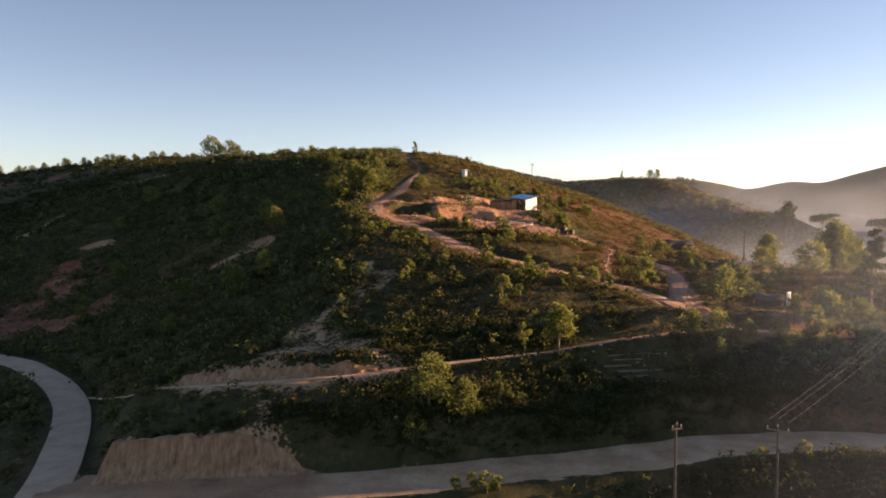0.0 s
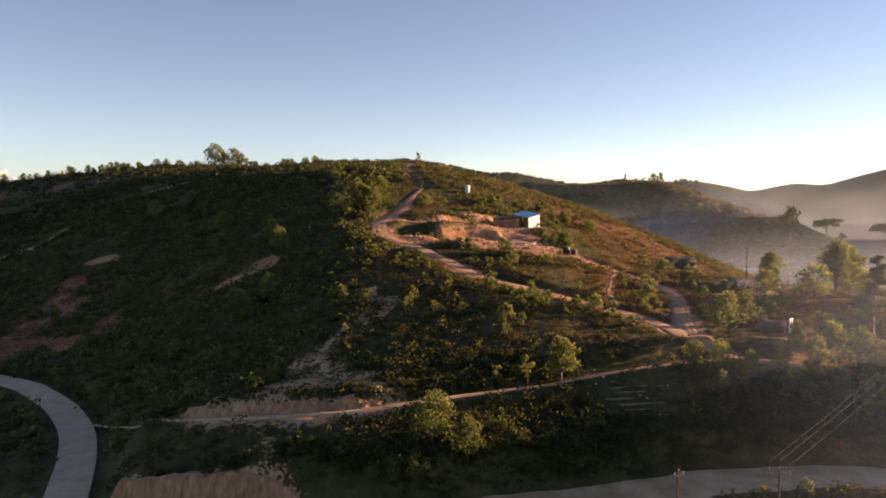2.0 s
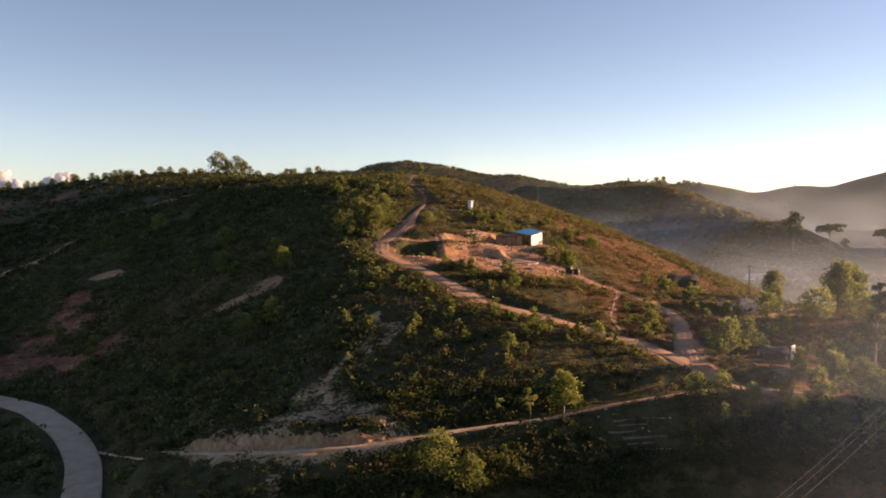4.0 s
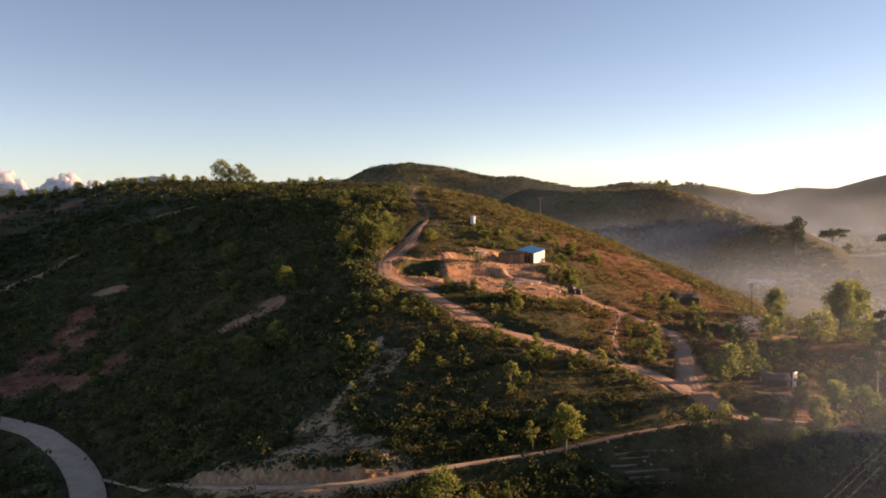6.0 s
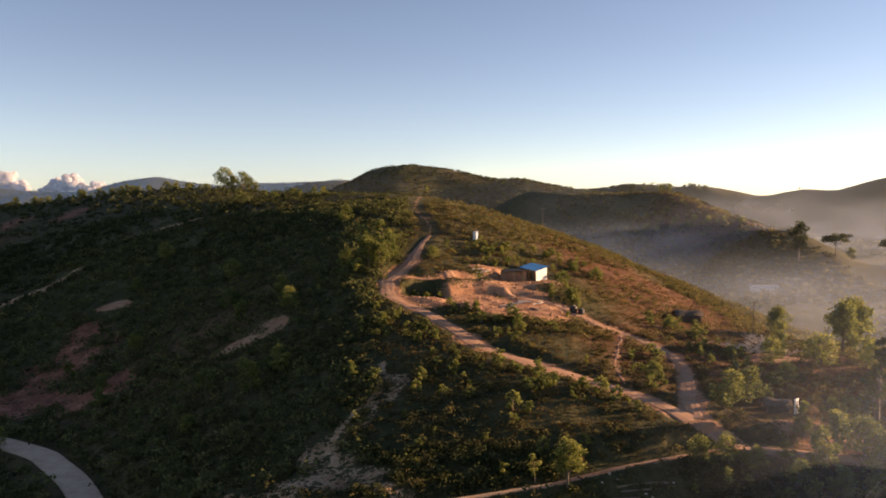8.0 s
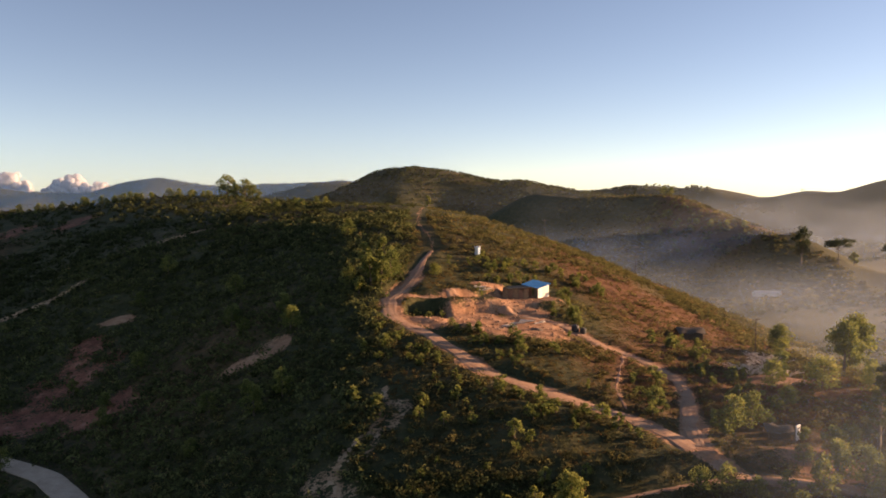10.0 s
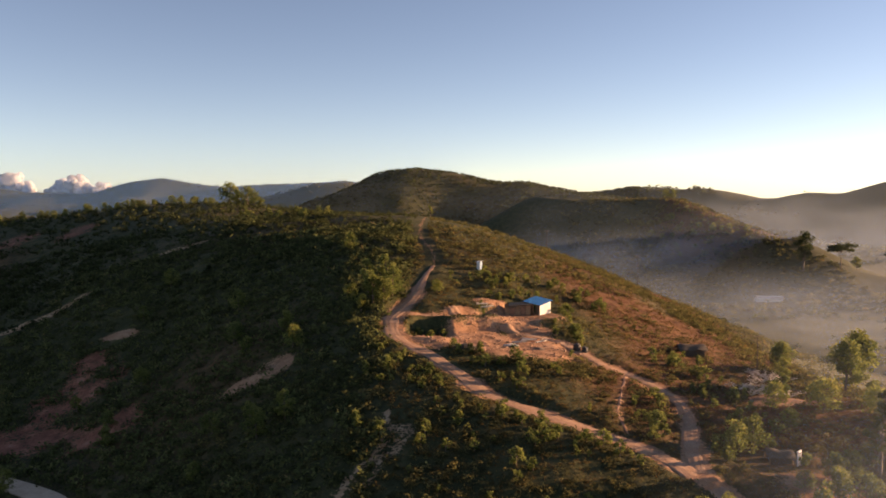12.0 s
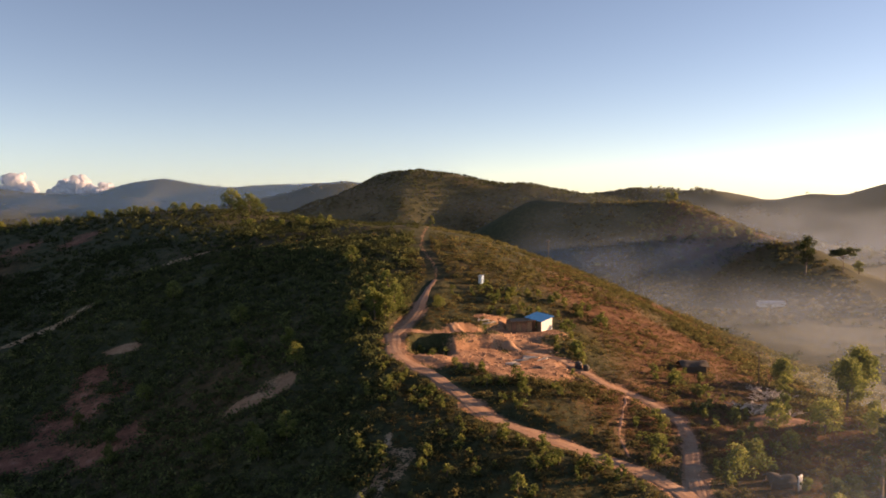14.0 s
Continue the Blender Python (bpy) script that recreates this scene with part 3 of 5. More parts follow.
def make_tree(seed, height, spread, trunk_share=0.35, clumps=16, per=44, leaf=0.26, mat=LEAF, name="tree", shape="round"):
    """A tree or shrub: tapered trunk with limbs, and a crown of leaf clumps with gaps."""
    rng = np.random.default_rng(seed)
    thing = new(name)
    bm = bmesh.new()
    bend = rng.normal(0, 0.05 * height, (2,))
    base_r = 0.022 * height + 0.03
    top = height * (0.92 if shape == "pine" else 0.75)
    axis_pts = [Vector((bend[0] * u * u, bend[1] * u * u, top * u)) for u in (0, 0.25, 0.5, 0.75, 1)]
    axis_pts[0].z = -0.35
    tube(bm, axis_pts, [base_r * q for q in (1.25, 0.9, 0.7, 0.45, 0.15)])
    V, F, T, off = [], [], [], 0
    for i in range(clumps):
        u = (i + rng.uniform(0, 1)) / clumps
        ang = rng.uniform(0, math.tau)
        if shape == "pine":
            h = height * (0.22 + 0.76 * u)
            r = spread * (1.05 - 0.85 * u) * rng.uniform(0.35, 1.0)
            cr = spread * 0.42 * (1.1 - 0.6 * u)
            flat = 0.55
        elif shape == "umbrella":
            h = height * rng.uniform(0.72, 1.0)
            r = spread * math.sqrt(rng.uniform(0.02, 1))
            cr = spread * 0.30
            flat = 0.5
        else:
            h = height * (trunk_share + (0.93 - trunk_share) * u)
            r = spread * math.sin(math.pi * (0.18 + 0.74 * u)) * rng.uniform(0.25, 0.9)
            cr = spread * rng.uniform(0.28, 0.46)
            flat = 0.8
        c = Vector((r * math.cos(ang), r * math.sin(ang), h)) + Vector((bend[0], bend[1], 0)) * (h / height)
        s = min(max(h - 0.35 * r - 0.1 * height, height * 0.12), top * 0.97)
        w = s / top
        start = Vector((bend[0] * w * w, bend[1] * w * w, s))
        tube(bm, [start, start.lerp(c, 0.5) + Vector((0, 0, 0.05 * height)), c], [base_r * 0.42 * (1.1 - w), base_r * 0.25, base_r * 0.08], 4)
        p = clump_points(rng, per, c, cr, flat)
        # tint rises towards +x and each clump's top, putting light into leaf colour
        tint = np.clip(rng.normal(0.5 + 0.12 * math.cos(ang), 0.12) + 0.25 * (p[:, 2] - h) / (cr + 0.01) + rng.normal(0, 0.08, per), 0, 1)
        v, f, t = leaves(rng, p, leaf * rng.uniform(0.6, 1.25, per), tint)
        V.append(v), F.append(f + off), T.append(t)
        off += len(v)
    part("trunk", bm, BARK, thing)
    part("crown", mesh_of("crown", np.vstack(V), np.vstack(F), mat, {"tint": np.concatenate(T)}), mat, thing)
    return thing


def plant(kind, x, y, turn=0.0, size=1.0, sink=0.05, label="", category="tree", group=""):
    ob = copy_thing(kind, pose(x, y, land_at(x, y) - sink, 0, 0, turn) @ Matrix.Diagonal((size, size, size, 1)))
    ob.scale = (size, size, size)
    tagged(ob, label, category, group)
    return ob


# ---- trees and shrubs, each its own thing ----
rng = np.random.default_rng(7)
BROAD = [make_tree(10 + i, 5.0, 1.9 + 0.25 * i, 0.22, 24, 62, 0.25, LEAF) for i in range(4)]
SLENDER = [make_tree(20 + i, 5.0, 1.25, 0.3, 14, 55, 0.24, LEAF) for i in range(2)]
PINE = make_tree(30, 11.0, 2.3, 0.2, 34, 70, 0.30, NEEDLE, "pine_tree", "pine")
UMBRELLA = make_tree(31, 12.0, 5.8, 0.6, 30, 70, 0.5, NEEDLE, "umbrella_tree", "umbrella")
TALL = make_tree(33, 17.0, 4.4, 0.3, 26, 70, 0.6, NEEDLE, "tall_tree")
ROUND = [make_tree(60 + i, 9.0, 3.1, 0.42, 40, 60, 0.34, LEAF, "round_tree") for i in range(2)]
SHRUB = [make_tree(40 + i, 2.0, 0.95, 0.18, 9, 34, 0.21, LEAF, "shrub") for i in range(5)]

LANE_TREES = [
    (BROAD[2], -2.6, 64.4, 300, 0.5, "low tree leaning over the road's bank"),
    (BROAD[0], 46.0, 91.5, 15, 0.85, "tree beside the dark shed"),
    (BROAD[2], 48.5, 93.0, 75, 0.8, "tree in warm haze near the pine"),
    (BROAD[3], 41.2, 89.2, 135, 0.5, "broad tree in front of the shed"),
    (BROAD[1], 36.4, 82.6, 195, 0.5, "tree at the lane's bend"),
    (BROAD[2], 46.0, 81.2, 255, 0.8, "broad yellow-green tree below the lane"),
    (BROAD[0], 51.0, 79.0, 315, 0.75, "tree below the lane in warm haze"),
    (BROAD[1], 40.5, 77.8, 35, 0.8, "low tree below the lane"),
    (BROAD[3], 36.0, 78.6, 95, 0.7, "low tree below the lane"),
]
TRACK_TREES = [
    (BROAD[1], -14.0, 142.0, 310, 0.95, "small tree beside the dirt track"),
    (SLENDER[1], -17.6, 148.5, 20, 1.45, "slender tree in the clump beside the track"),
    (BROAD[2], -0.8, 123.4, 80, 0.3, "low bush-like tree at the terrace's foot"),
    (BROAD[0], 3.6, 121.4, 10, 0.4, "small bright tree on the terrace's lower edge"),
    (BROAD[3], -4.8, 131.4, 10, 0.32, "small tree growing in the overgrown pit"),
    (BROAD[1], 47.0, 113.0, 275, 0.9, "tree on the slope above the shed"),
    (BROAD[3], 54.0, 112.0, 335, 1.05, "tree in haze on the slope's edge"),
    (BROAD[0], 51.0, 119.5, 55, 0.8, "small tree above the shed"),
    (BROAD[2], 32.4, 80.8, 115, 0.6, "bush-like tree overhanging the lane"),
    (BROAD[3], -1.3, 66.2, 30, 0.95, "broadleaf tree with yellow-green crown above the road"),
    (BROAD[2], 1.8, 65.8, 120, 0.72, "lower broadleaf tree leaning out beside a taller one"),
    (ROUND[1], 11.4, 75.2, 70, 0.6, "bright green tree on the slope below the lane"),
    (SLENDER[0], 8.3, 77.0, 50, 0.66, "slender sapling with thin crown beside the lane"),
    (SLENDER[1], 5.1, 68.6, 90, 0.56, "small lone sapling on the dark slope"),
    (BROAD[0], -16.0, 142.8, 0, 1.25, "yellow-green tree beside the dirt track"),
    (BROAD[2], -12.6, 145.8, 200, 1.15, "yellow-green tree beside the dirt track"),
]
SLOPE_TREES = [
    (SLENDER[0], -13.8, 149.5, 80, 1.5, "tall tree in the clump beside the track"),
    (BROAD[0], -18.0, 140.2, 140, 0.68, "broad low tree in the clump beside the track"),
    (BROAD[2], -20.6, 146.0, 250, 0.78, "small tree at the edge of a clump"),
    (BROAD[2], -4.2, 150.0, 60, 0.55, "small round tree above the terrace"),
    (SLENDER[0], -8.8, 243.0, 0, 0.85, "thin lone tree on the hilltop"),
    (BROAD[3], 36.0, 98.8, 45, 0.98, "dense broad tree beside the side track"),
    (BROAD[1], 39.6, 101.0, 160, 1.0, "dense green tree above the dark shed"),
    (BROAD[0], 26.6, 100.5, 20, 0.68, "yellow-green tree between the two tracks"),
    (BROAD[2], 26.4, 80.6, 70, 0.62, "low tree overhanging the lane"),
    (BROAD[3], 29.6, 81.2, 200, 0.66, "low tree overhanging the lane"),
    (BROAD[1], 43.6, 85.8, 10, 1.15, "large hazy tree at the foot of the slope"),
]
EDGE_TREES = [
    (BROAD[2], 47.2, 86.6, 100, 0.95, "large spreading tree at the foot of the slope"),
    (BROAD[0], 40.2, 82.0, 220, 0.95, "yellow-green tree at the lane's edge"),
    (BROAD[3], 50.2, 86.2, 300, 0.7, "large spreading tree at the foot of the slope"),
    (BROAD[1], 48.0, 78.5, 60, 0.65, "tree below the lane in warm haze"),
    (BROAD[0], 43.8, 77.5, 170, 0.8, "small tree below the lane"),
    (BROAD[2], 53.5, 81.0, 15, 0.7, "tree below the lane in warm haze"),
    (PINE, 52.6, 94.0, 0, 1.0, "tall thin pine standing in the haze"),
    (ROUND[0], 78.0, 151.0, 130, 1.45, "large round tree with bare trunk on the valley's edge"),
    (ROUND[1], 65.5, 128.5, 90, 1.0, "round tree with short trunk on the hill's lower edge"),
    (ROUND[0], 60.5, 142.0, 10, 0.75, "tree on the hill's lower edge"),
]
RIDGE_TREES = [
    (BROAD[1], 72.5, 141.0, 240, 1.3, "tree on the hill's lower edge"),
    (BROAD[0], 58.5, 137.0, 30, 0.85, "small tree beside stacked timber"),
    (BROAD[2], 46.4, 105.6, 70, 0.62, "small bright tree above the dark shed"),
    (BROAD[3], 61.0, 110.0, 270, 0.9, "tree in haze on the slope's edge"),
    (BROAD[1], 64.0, 117.0, 180, 0.9, "tree in haze on the slope's edge"),
    (BROAD[3], -104.0, 346.0, 30, 2.0, "tall tree standing out on the ridge"),
    (BROAD[2], -95.5, 346.0, 110, 1.75, "broad tree standing out on the ridge"),
    (BROAD[0], -89.0, 344.0, 250, 1.0, "tree on the ridge beside taller ones"),
    (TALL, 214.0, 478.0, 0, 1.5, "very tall tree rising out of valley mist"),
    (UMBRELLA, 236.0, 476.0, 60, 1.35, "flat-topped tree in valley mist"),
    (UMBRELLA, 274.0, 476.0, 10, 1.6, "flat-topped tree in valley mist"),
]
FAR_TREES = [
    (BROAD[0], 258.0, 500.0, 0, 1.8, "tree at the foot of the far hill in mist"),
    (PINE, 165.0, 712.0, 0, 0.85, "dark cone-shaped tree on the far hill"),
    (BROAD[1], 192.0, 690.0, 0, 1.7, "round tree on the far hill"),
    (BROAD[3], 186.0, 694.0, 90, 1.6, "round tree on the far hill"),
    (BROAD[1], -99.0, 343.0, 70, 1.4, "tree on the ridge beside taller ones"),
    (BROAD[0], -91.0, 341.0, 190, 1.3, "tree on the ridge beside taller ones"),
]
for kind, x, y, turn, size, label in LANE_TREES + TRACK_TREES + SLOPE_TREES + EDGE_TREES + RIDGE_TREES + FAR_TREES:
    plant(kind, x, y, turn, size, 0.05, label)
for i in range(46):                                    # a loose row of trees along the left ridge
    u = (i + 1.6 * math.sin(i * 1.9)) / 45
    plant(BROAD[i % 4], -222 + 112 * u + rng.uniform(-3, 3), 349 + 12 * u + rng.uniform(-10, 10), rng.uniform(0, 360), rng.uniform(0.35, 0.95), 0.1, "small tree in the row along the ridge", "tree", "trees along the ridge")
for i in range(14):                                    # lit bushes and small trees on the ridge's shoulder
    plant(BROAD[i % 4], -84 + 3.0 * i + rng.uniform(-2, 2), 292 - 2.2 * i + rng.uniform(-5, 5), rng.uniform(0, 360), rng.uniform(0.4, 0.8), 0.1, "small sunlit tree on the ridge's shoulder", "tree", "trees on the shoulder")
for i, (x, y) in enumerate(((0.9, 57.9), (2.2, 58.2), (3.4, 58.0), (4.4, 58.4), (27.0, 63.6), (31.0, 64.4), (38.0, 64.0))):
    plant(SHRUB[i % 5], x, y, i * 60, 0.62 + 0.1 * (i % 3), 0.05, "thin grey-green bush beside the unpaved road", "shrub", "bushes beside the road")
for i in range(16):                                    # mist-shrouded trees on the far hill's shoulder
    plant(BROAD[i % 4], 105 + 95 * rng.uniform(), 555 + 110 * rng.uniform(), rng.uniform(0, 360), rng.uniform(0.4, 0.8), 0.1, "small tree on the far hill", "tree", "trees on the far hill")
for i in range(22):                                    # hedge-like rows of bushes low on the far hill
    u = i / 21
    x, y = (150 + 62 * u, 640 - 66 * u + 7 * math.sin(5 * i)) if i % 2 else (146 + 34 * u, 668 - 24 * u + 6 * math.sin(3 * i))
    plant(BROAD[i % 4], x, y, i * 50, 0.9 + 0.5 * float(hashed(i, 4, 6)), 0.3, "bright green bush low on the far hill", "bush", "bushes on the far hill")
for i in range(18):                                    # green trees in the shaded hollow
    plant(BROAD[i % 4], rng.uniform(-75, -25), rng.uniform(95, 190), rng.uniform(0, 360), rng.uniform(0.6, 0.95), 0.1, "green tree in the shaded hollow", "tree", "trees in the hollow")


def clear_of_tracks(x, y, extra=0.0):
    ok = np.ones(x.shape, bool)
    for line, half in ((TRAIL, 1.8), (SIDE_TRACK, 1.3), (FOOTPATH, 0.5), (LANE, 0.9), (ROAD, 3.6), (LEFT_ROAD, 2.8)):
        ok &= along(x, y, line)[0] > half + extra
    m = masks(x, y)
    for px, py, rx, ry, *_ in PADS[:2] + PADS[3:]:
        ok &= np.hypot((x - px) / rx, (y - py) / ry) > 0.95
    return ok & (m["soil"] < 0.42) & (m["pale"] < 0.27) & (m["red"] < 0.5)


def scatter(k, x0, x1, y0, y1, seed, extra=0.0):
    r = np.random.default_rng(seed)
    x, y = r.uniform(x0, x1, k), r.uniform(y0, y1, k)
    ok = clear_of_tracks(x, y, extra)
    return x[ok], y[ok]


# single shrubs that stand out on the lit slopes
sx, sy = scatter(1100, -14, 46, 76, 168, 3, 1.6)
keep = (wave(sx, sy, 9, 20) > -0.25) & (around(sx, sy, *BARE_SLOPE) < 0.5) & ((sy > 101 - 0.72 * sx) | (hashed(np.floor(sx * 7), np.floor(sy * 7), 2) < 0.3))
for i, (x, y) in enumerate(list(zip(sx[keep], sy[keep]))[:290]):
    plant(SHRUB[i % 5], x, y, (i * 77) % 360, 0.48 + 0.75 * hashed(i, 3, 1) ** 2, 0.05, "yellow-green shrub on the open slope", "shrub", "shrubs on the slope")
for i in range(8, 46):                                 # bushes round the terrace and its pit
    a = i * 2.4
    if i < 12:
        x, y = -4.9 + 2.4 * math.cos(a), 132.4 + 2.6 * math.sin(a)
    elif i < 30:
        x, y = 9.5 + (9.6 + math.sin(i)) * math.cos(a), 130.5 + (9.2 + math.cos(2 * i)) * math.sin(a)
    else:
        x, y = 20.0 + 2.2 * math.sin(3 * i), 134 + (i - 30) * 1.1
    if clear_of_tracks(np.array([x]), np.array([y]), 0.2)[0] or along(np.array([x]), np.array([y]), TRAIL[7:])[0][0] > 2.6 and i < 12:
        plant(SHRUB[i % 5], x, y, (i * 91) % 360, 0.4 + 0.5 * hashed(i, 5, 2), 0.05, "bush on the terrace's edge", "shrub", "bushes round the terrace")
for source in BROAD + SLENDER + ROUND + SHRUB + [PINE, UMBRELLA, TALL]:       # the patterns themselves
    for o in (*source.children_recursive, source):
        bpy.data.objects.remove(o)


def thicket(name, x, y, radius, per, leaf, seed, mat, label, category="scrub", tint=0.0):
    """Low scrub: a leafy mound at each place, all in one mesh."""
    r = np.random.default_rng(seed)
    z = land(x, y)
    k = len(x)
    c = np.repeat(np.stack([x, y, z], 1), per, 0)
    rad = np.repeat(radius, per)
    d = r.normal(size=(k * per, 3))
    d /= np.linalg.norm(d, axis=1)[:, None]
    d[:, 2] = np.abs(d[:, 2]) * 0.95 + 0.02
    lump = 1 + 0.35 * np.sin(5 * d[:, 0] + np.repeat(r.uniform(0, 6, k), per)) * np.cos(4 * d[:, 1] + np.repeat(r.uniform(0, 6, k), per))
    p = c + d * (rad * lump * r.uniform(0.35, 1.0, k * per) ** 0.5)[:, None]
    # upper leaves get a lighter tint: top light put into the colour
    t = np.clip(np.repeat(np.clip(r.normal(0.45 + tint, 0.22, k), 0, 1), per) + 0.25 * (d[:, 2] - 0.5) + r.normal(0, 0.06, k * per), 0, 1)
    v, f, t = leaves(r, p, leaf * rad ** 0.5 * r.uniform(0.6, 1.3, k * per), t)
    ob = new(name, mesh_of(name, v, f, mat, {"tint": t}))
    return tagged(ob, label, category, kind="stuff")


def scrub(name, count, area, seed, lo, hi, per, leaf, label, gate=-0.2, mat=SCRUB, tint=0.0, cell=11):
    x, y = scatter(count, *area, seed, 0.3)
    ok = wave(x, y, cell, seed) + 0.6 * wave(x, y, cell / 3, seed + 1) > gate
    x, y = x[ok], y[ok]
    r = lo + (hi - lo) * np.random.default_rng(seed).uniform(0, 1, len(x)) ** 2
    return thicket(name, x, y, r, per, leaf, seed, mat, label, tint=tint)


# leaf material and tint also carry sun and shade from slope to slope
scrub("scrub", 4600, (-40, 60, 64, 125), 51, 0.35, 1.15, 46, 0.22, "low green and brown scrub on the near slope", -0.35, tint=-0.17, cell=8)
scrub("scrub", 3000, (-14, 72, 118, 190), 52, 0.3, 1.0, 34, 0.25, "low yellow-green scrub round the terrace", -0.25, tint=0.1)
scrub("scrub", 6800, (-110, -10, 78, 215), 53, 0.5, 1.9, 30, 0.34, "dense dark green scrub on the shaded flank", -0.9, SHADE_SCRUB, tint=0.06)
scrub("scrub", 3400, (-9, 90, 176, 280), 54, 0.45, 1.2, 24, 0.34, "low scrub on the upper hill", -0.3, tint=0.1)
scrub("scrub", 1900, (-75, -9, 176, 285), 68, 0.5, 1.3, 26, 0.34, "low scrub darkened for shade on the upper hill's shaded side", -0.5, SHADE_SCRUB, tint=-0.3)
scrub("scrub", 3000, (-260, -40, 190, 380), 55, 0.8, 2.2, 20, 0.5, "scrub darkened for shade on the far left ridge", -0.7, SHADE_SCRUB, tint=-0.28)
scrub("scrub", 2600, (-215, -104, 120, 270), 71, 0.8, 2.2, 24, 0.45, "scrub darkened for shade in the far left hollow", -1.0, SHADE_SCRUB, tint=-0.25)
scrub("scrub", 900, (-45, 60, 44, 60), 56, 0.3, 1.0, 40, 0.24, "grey-green scrub below the road", -0.1, SHADE_SCRUB, tint=-0.05)
scrub("scrub", 500, (-110, -36, 60, 110), 57, 0.5, 1.6, 34, 0.3, "dark scrub beside the paved road", -0.6, SHADE_SCRUB, tint=-0.05)
scrub("dry_grass", 9500, (-14, 76, 84, 215), 58, 0.25, 0.6, 16, 0.22, "dry straw-coloured grass tufts on the open slope", -0.8, STRAW)
scrub("far_woods", 2800, (100, 240, 400, 760), 59, 0.9, 2.8, 18, 0.8, "low woods on the hill across the valley", -0.6, tint=0.05, cell=40)
scrub("far_woods", 7000, (-330, 330, 980, 1420), 60, 1.5, 4.0, 12, 1.1, "woods on the far dark hill", -0.8, SHADE_SCRUB, tint=-0.2, cell=70)
scrub("far_woods", 2600, (280, 760, 650, 1700), 61, 2.5, 5.5, 10, 1.5, "woods on the hazy far ridge", -0.1, SHADE_SCRUB, tint=-0.2, cell=80)
scrub("far_woods", 1300, (70, 430, 190, 450), 62, 1.2, 3.4, 16, 0.8, "trees and bushes on the misty valley floor", -0.2, SHADE_SCRUB, tint=-0.15, cell=40)
scrub("far_woods", 3200, (-2700, 50, 2000, 3400), 63, 3, 7, 8, 1.6, "woods on the distant mountains", -0.3, tint=-0.1, cell=160)
scrub("scrub", 1150, (-10, 14.5, 60, 82), 64, 0.5, 1.3, 36, 0.24, "dense scrub darkened for shade between road and lane", -1.0, SHADE_SCRUB, tint=-0.18)
scrub("scrub", 1050, (24.0, 48, 60, 82), 69, 0.5, 1.3, 36, 0.24, "dense scrub darkened for shade between road and lane", -1.0, SHADE_SCRUB, tint=-0.18)
scrub("scrub", 260, (14.5, 24.0, 60, 73.5), 70, 0.5, 1.2, 36, 0.24, "dark scrub below the scraped ledges", -1.0, SHADE_SCRUB, tint=-0.18)
scrub("grass", 13000, (-45, 62, 62, 165), 65, 0.2, 0.5, 14, 0.2, "short coarse grass between the bushes", -1.2, tint=-0.12)
scrub("grass", 5000, (-120, -20, 80, 260), 66, 0.3, 0.8, 12, 0.32, "coarse dark grass on the shaded flank", -1.2, SHADE_SCRUB, tint=-0.05)


def rim(x0, x1, y, depth, count, seed, lo, hi, label):
    """Scrub hanging over the rim of a bank."""
    r = np.random.default_rng(seed)
    x = r.uniform(x0, x1, count)
    return thicket("scrub", x, y(x) + depth * r.uniform(0, 1, count), r.uniform(lo, hi, count), 34, 0.22, seed, SHADE_SCRUB, label, tint=-0.2)


rim(-27.6, -17.4, lambda x: 62.75 + 0 * x, 2.2, 90, 81, 0.25, 0.7, "dark scrub along the rim of the cut bank")
rim(-15.0, -9.5, lambda x: 62.6 + 0 * x, 2.6, 60, 82, 0.25, 0.7, "dark scrub along the rim of the cut bank")
rim(-11.0, 46.0, lambda x: np.interp(x, [p[0] for p in ROAD], [p[1] for p in ROAD]) + 3.75, 1.5, 1500, 84, 0.25, 0.6, "dark scrub hanging down the bank of the unpaved road")
rim(-28.0, -4.0, lambda x: np.interp(x, LANE_X, LANE_Y) + 1.9, 1.6, 70, 83, 0.2, 0.5, "dark scrub along the rim of the lane's bank")


er = np.random.default_rng(91)                          # taller bushes and grass along the hill's right-hand edge
eu = er.uniform(0, 1, 620)
# raised tint puts sunlight into the colour of these yellow-green bushes
thicket("scrub", 20 + 50 * eu + er.normal(0, 3.5, 620), 232 - 74 * eu + er.normal(0, 5, 620), er.uniform(0.35, 1.15, 620), 30, 0.3, 91, SCRUB, "yellow-green bushes along the hill's sunlit edge", tint=0.24)


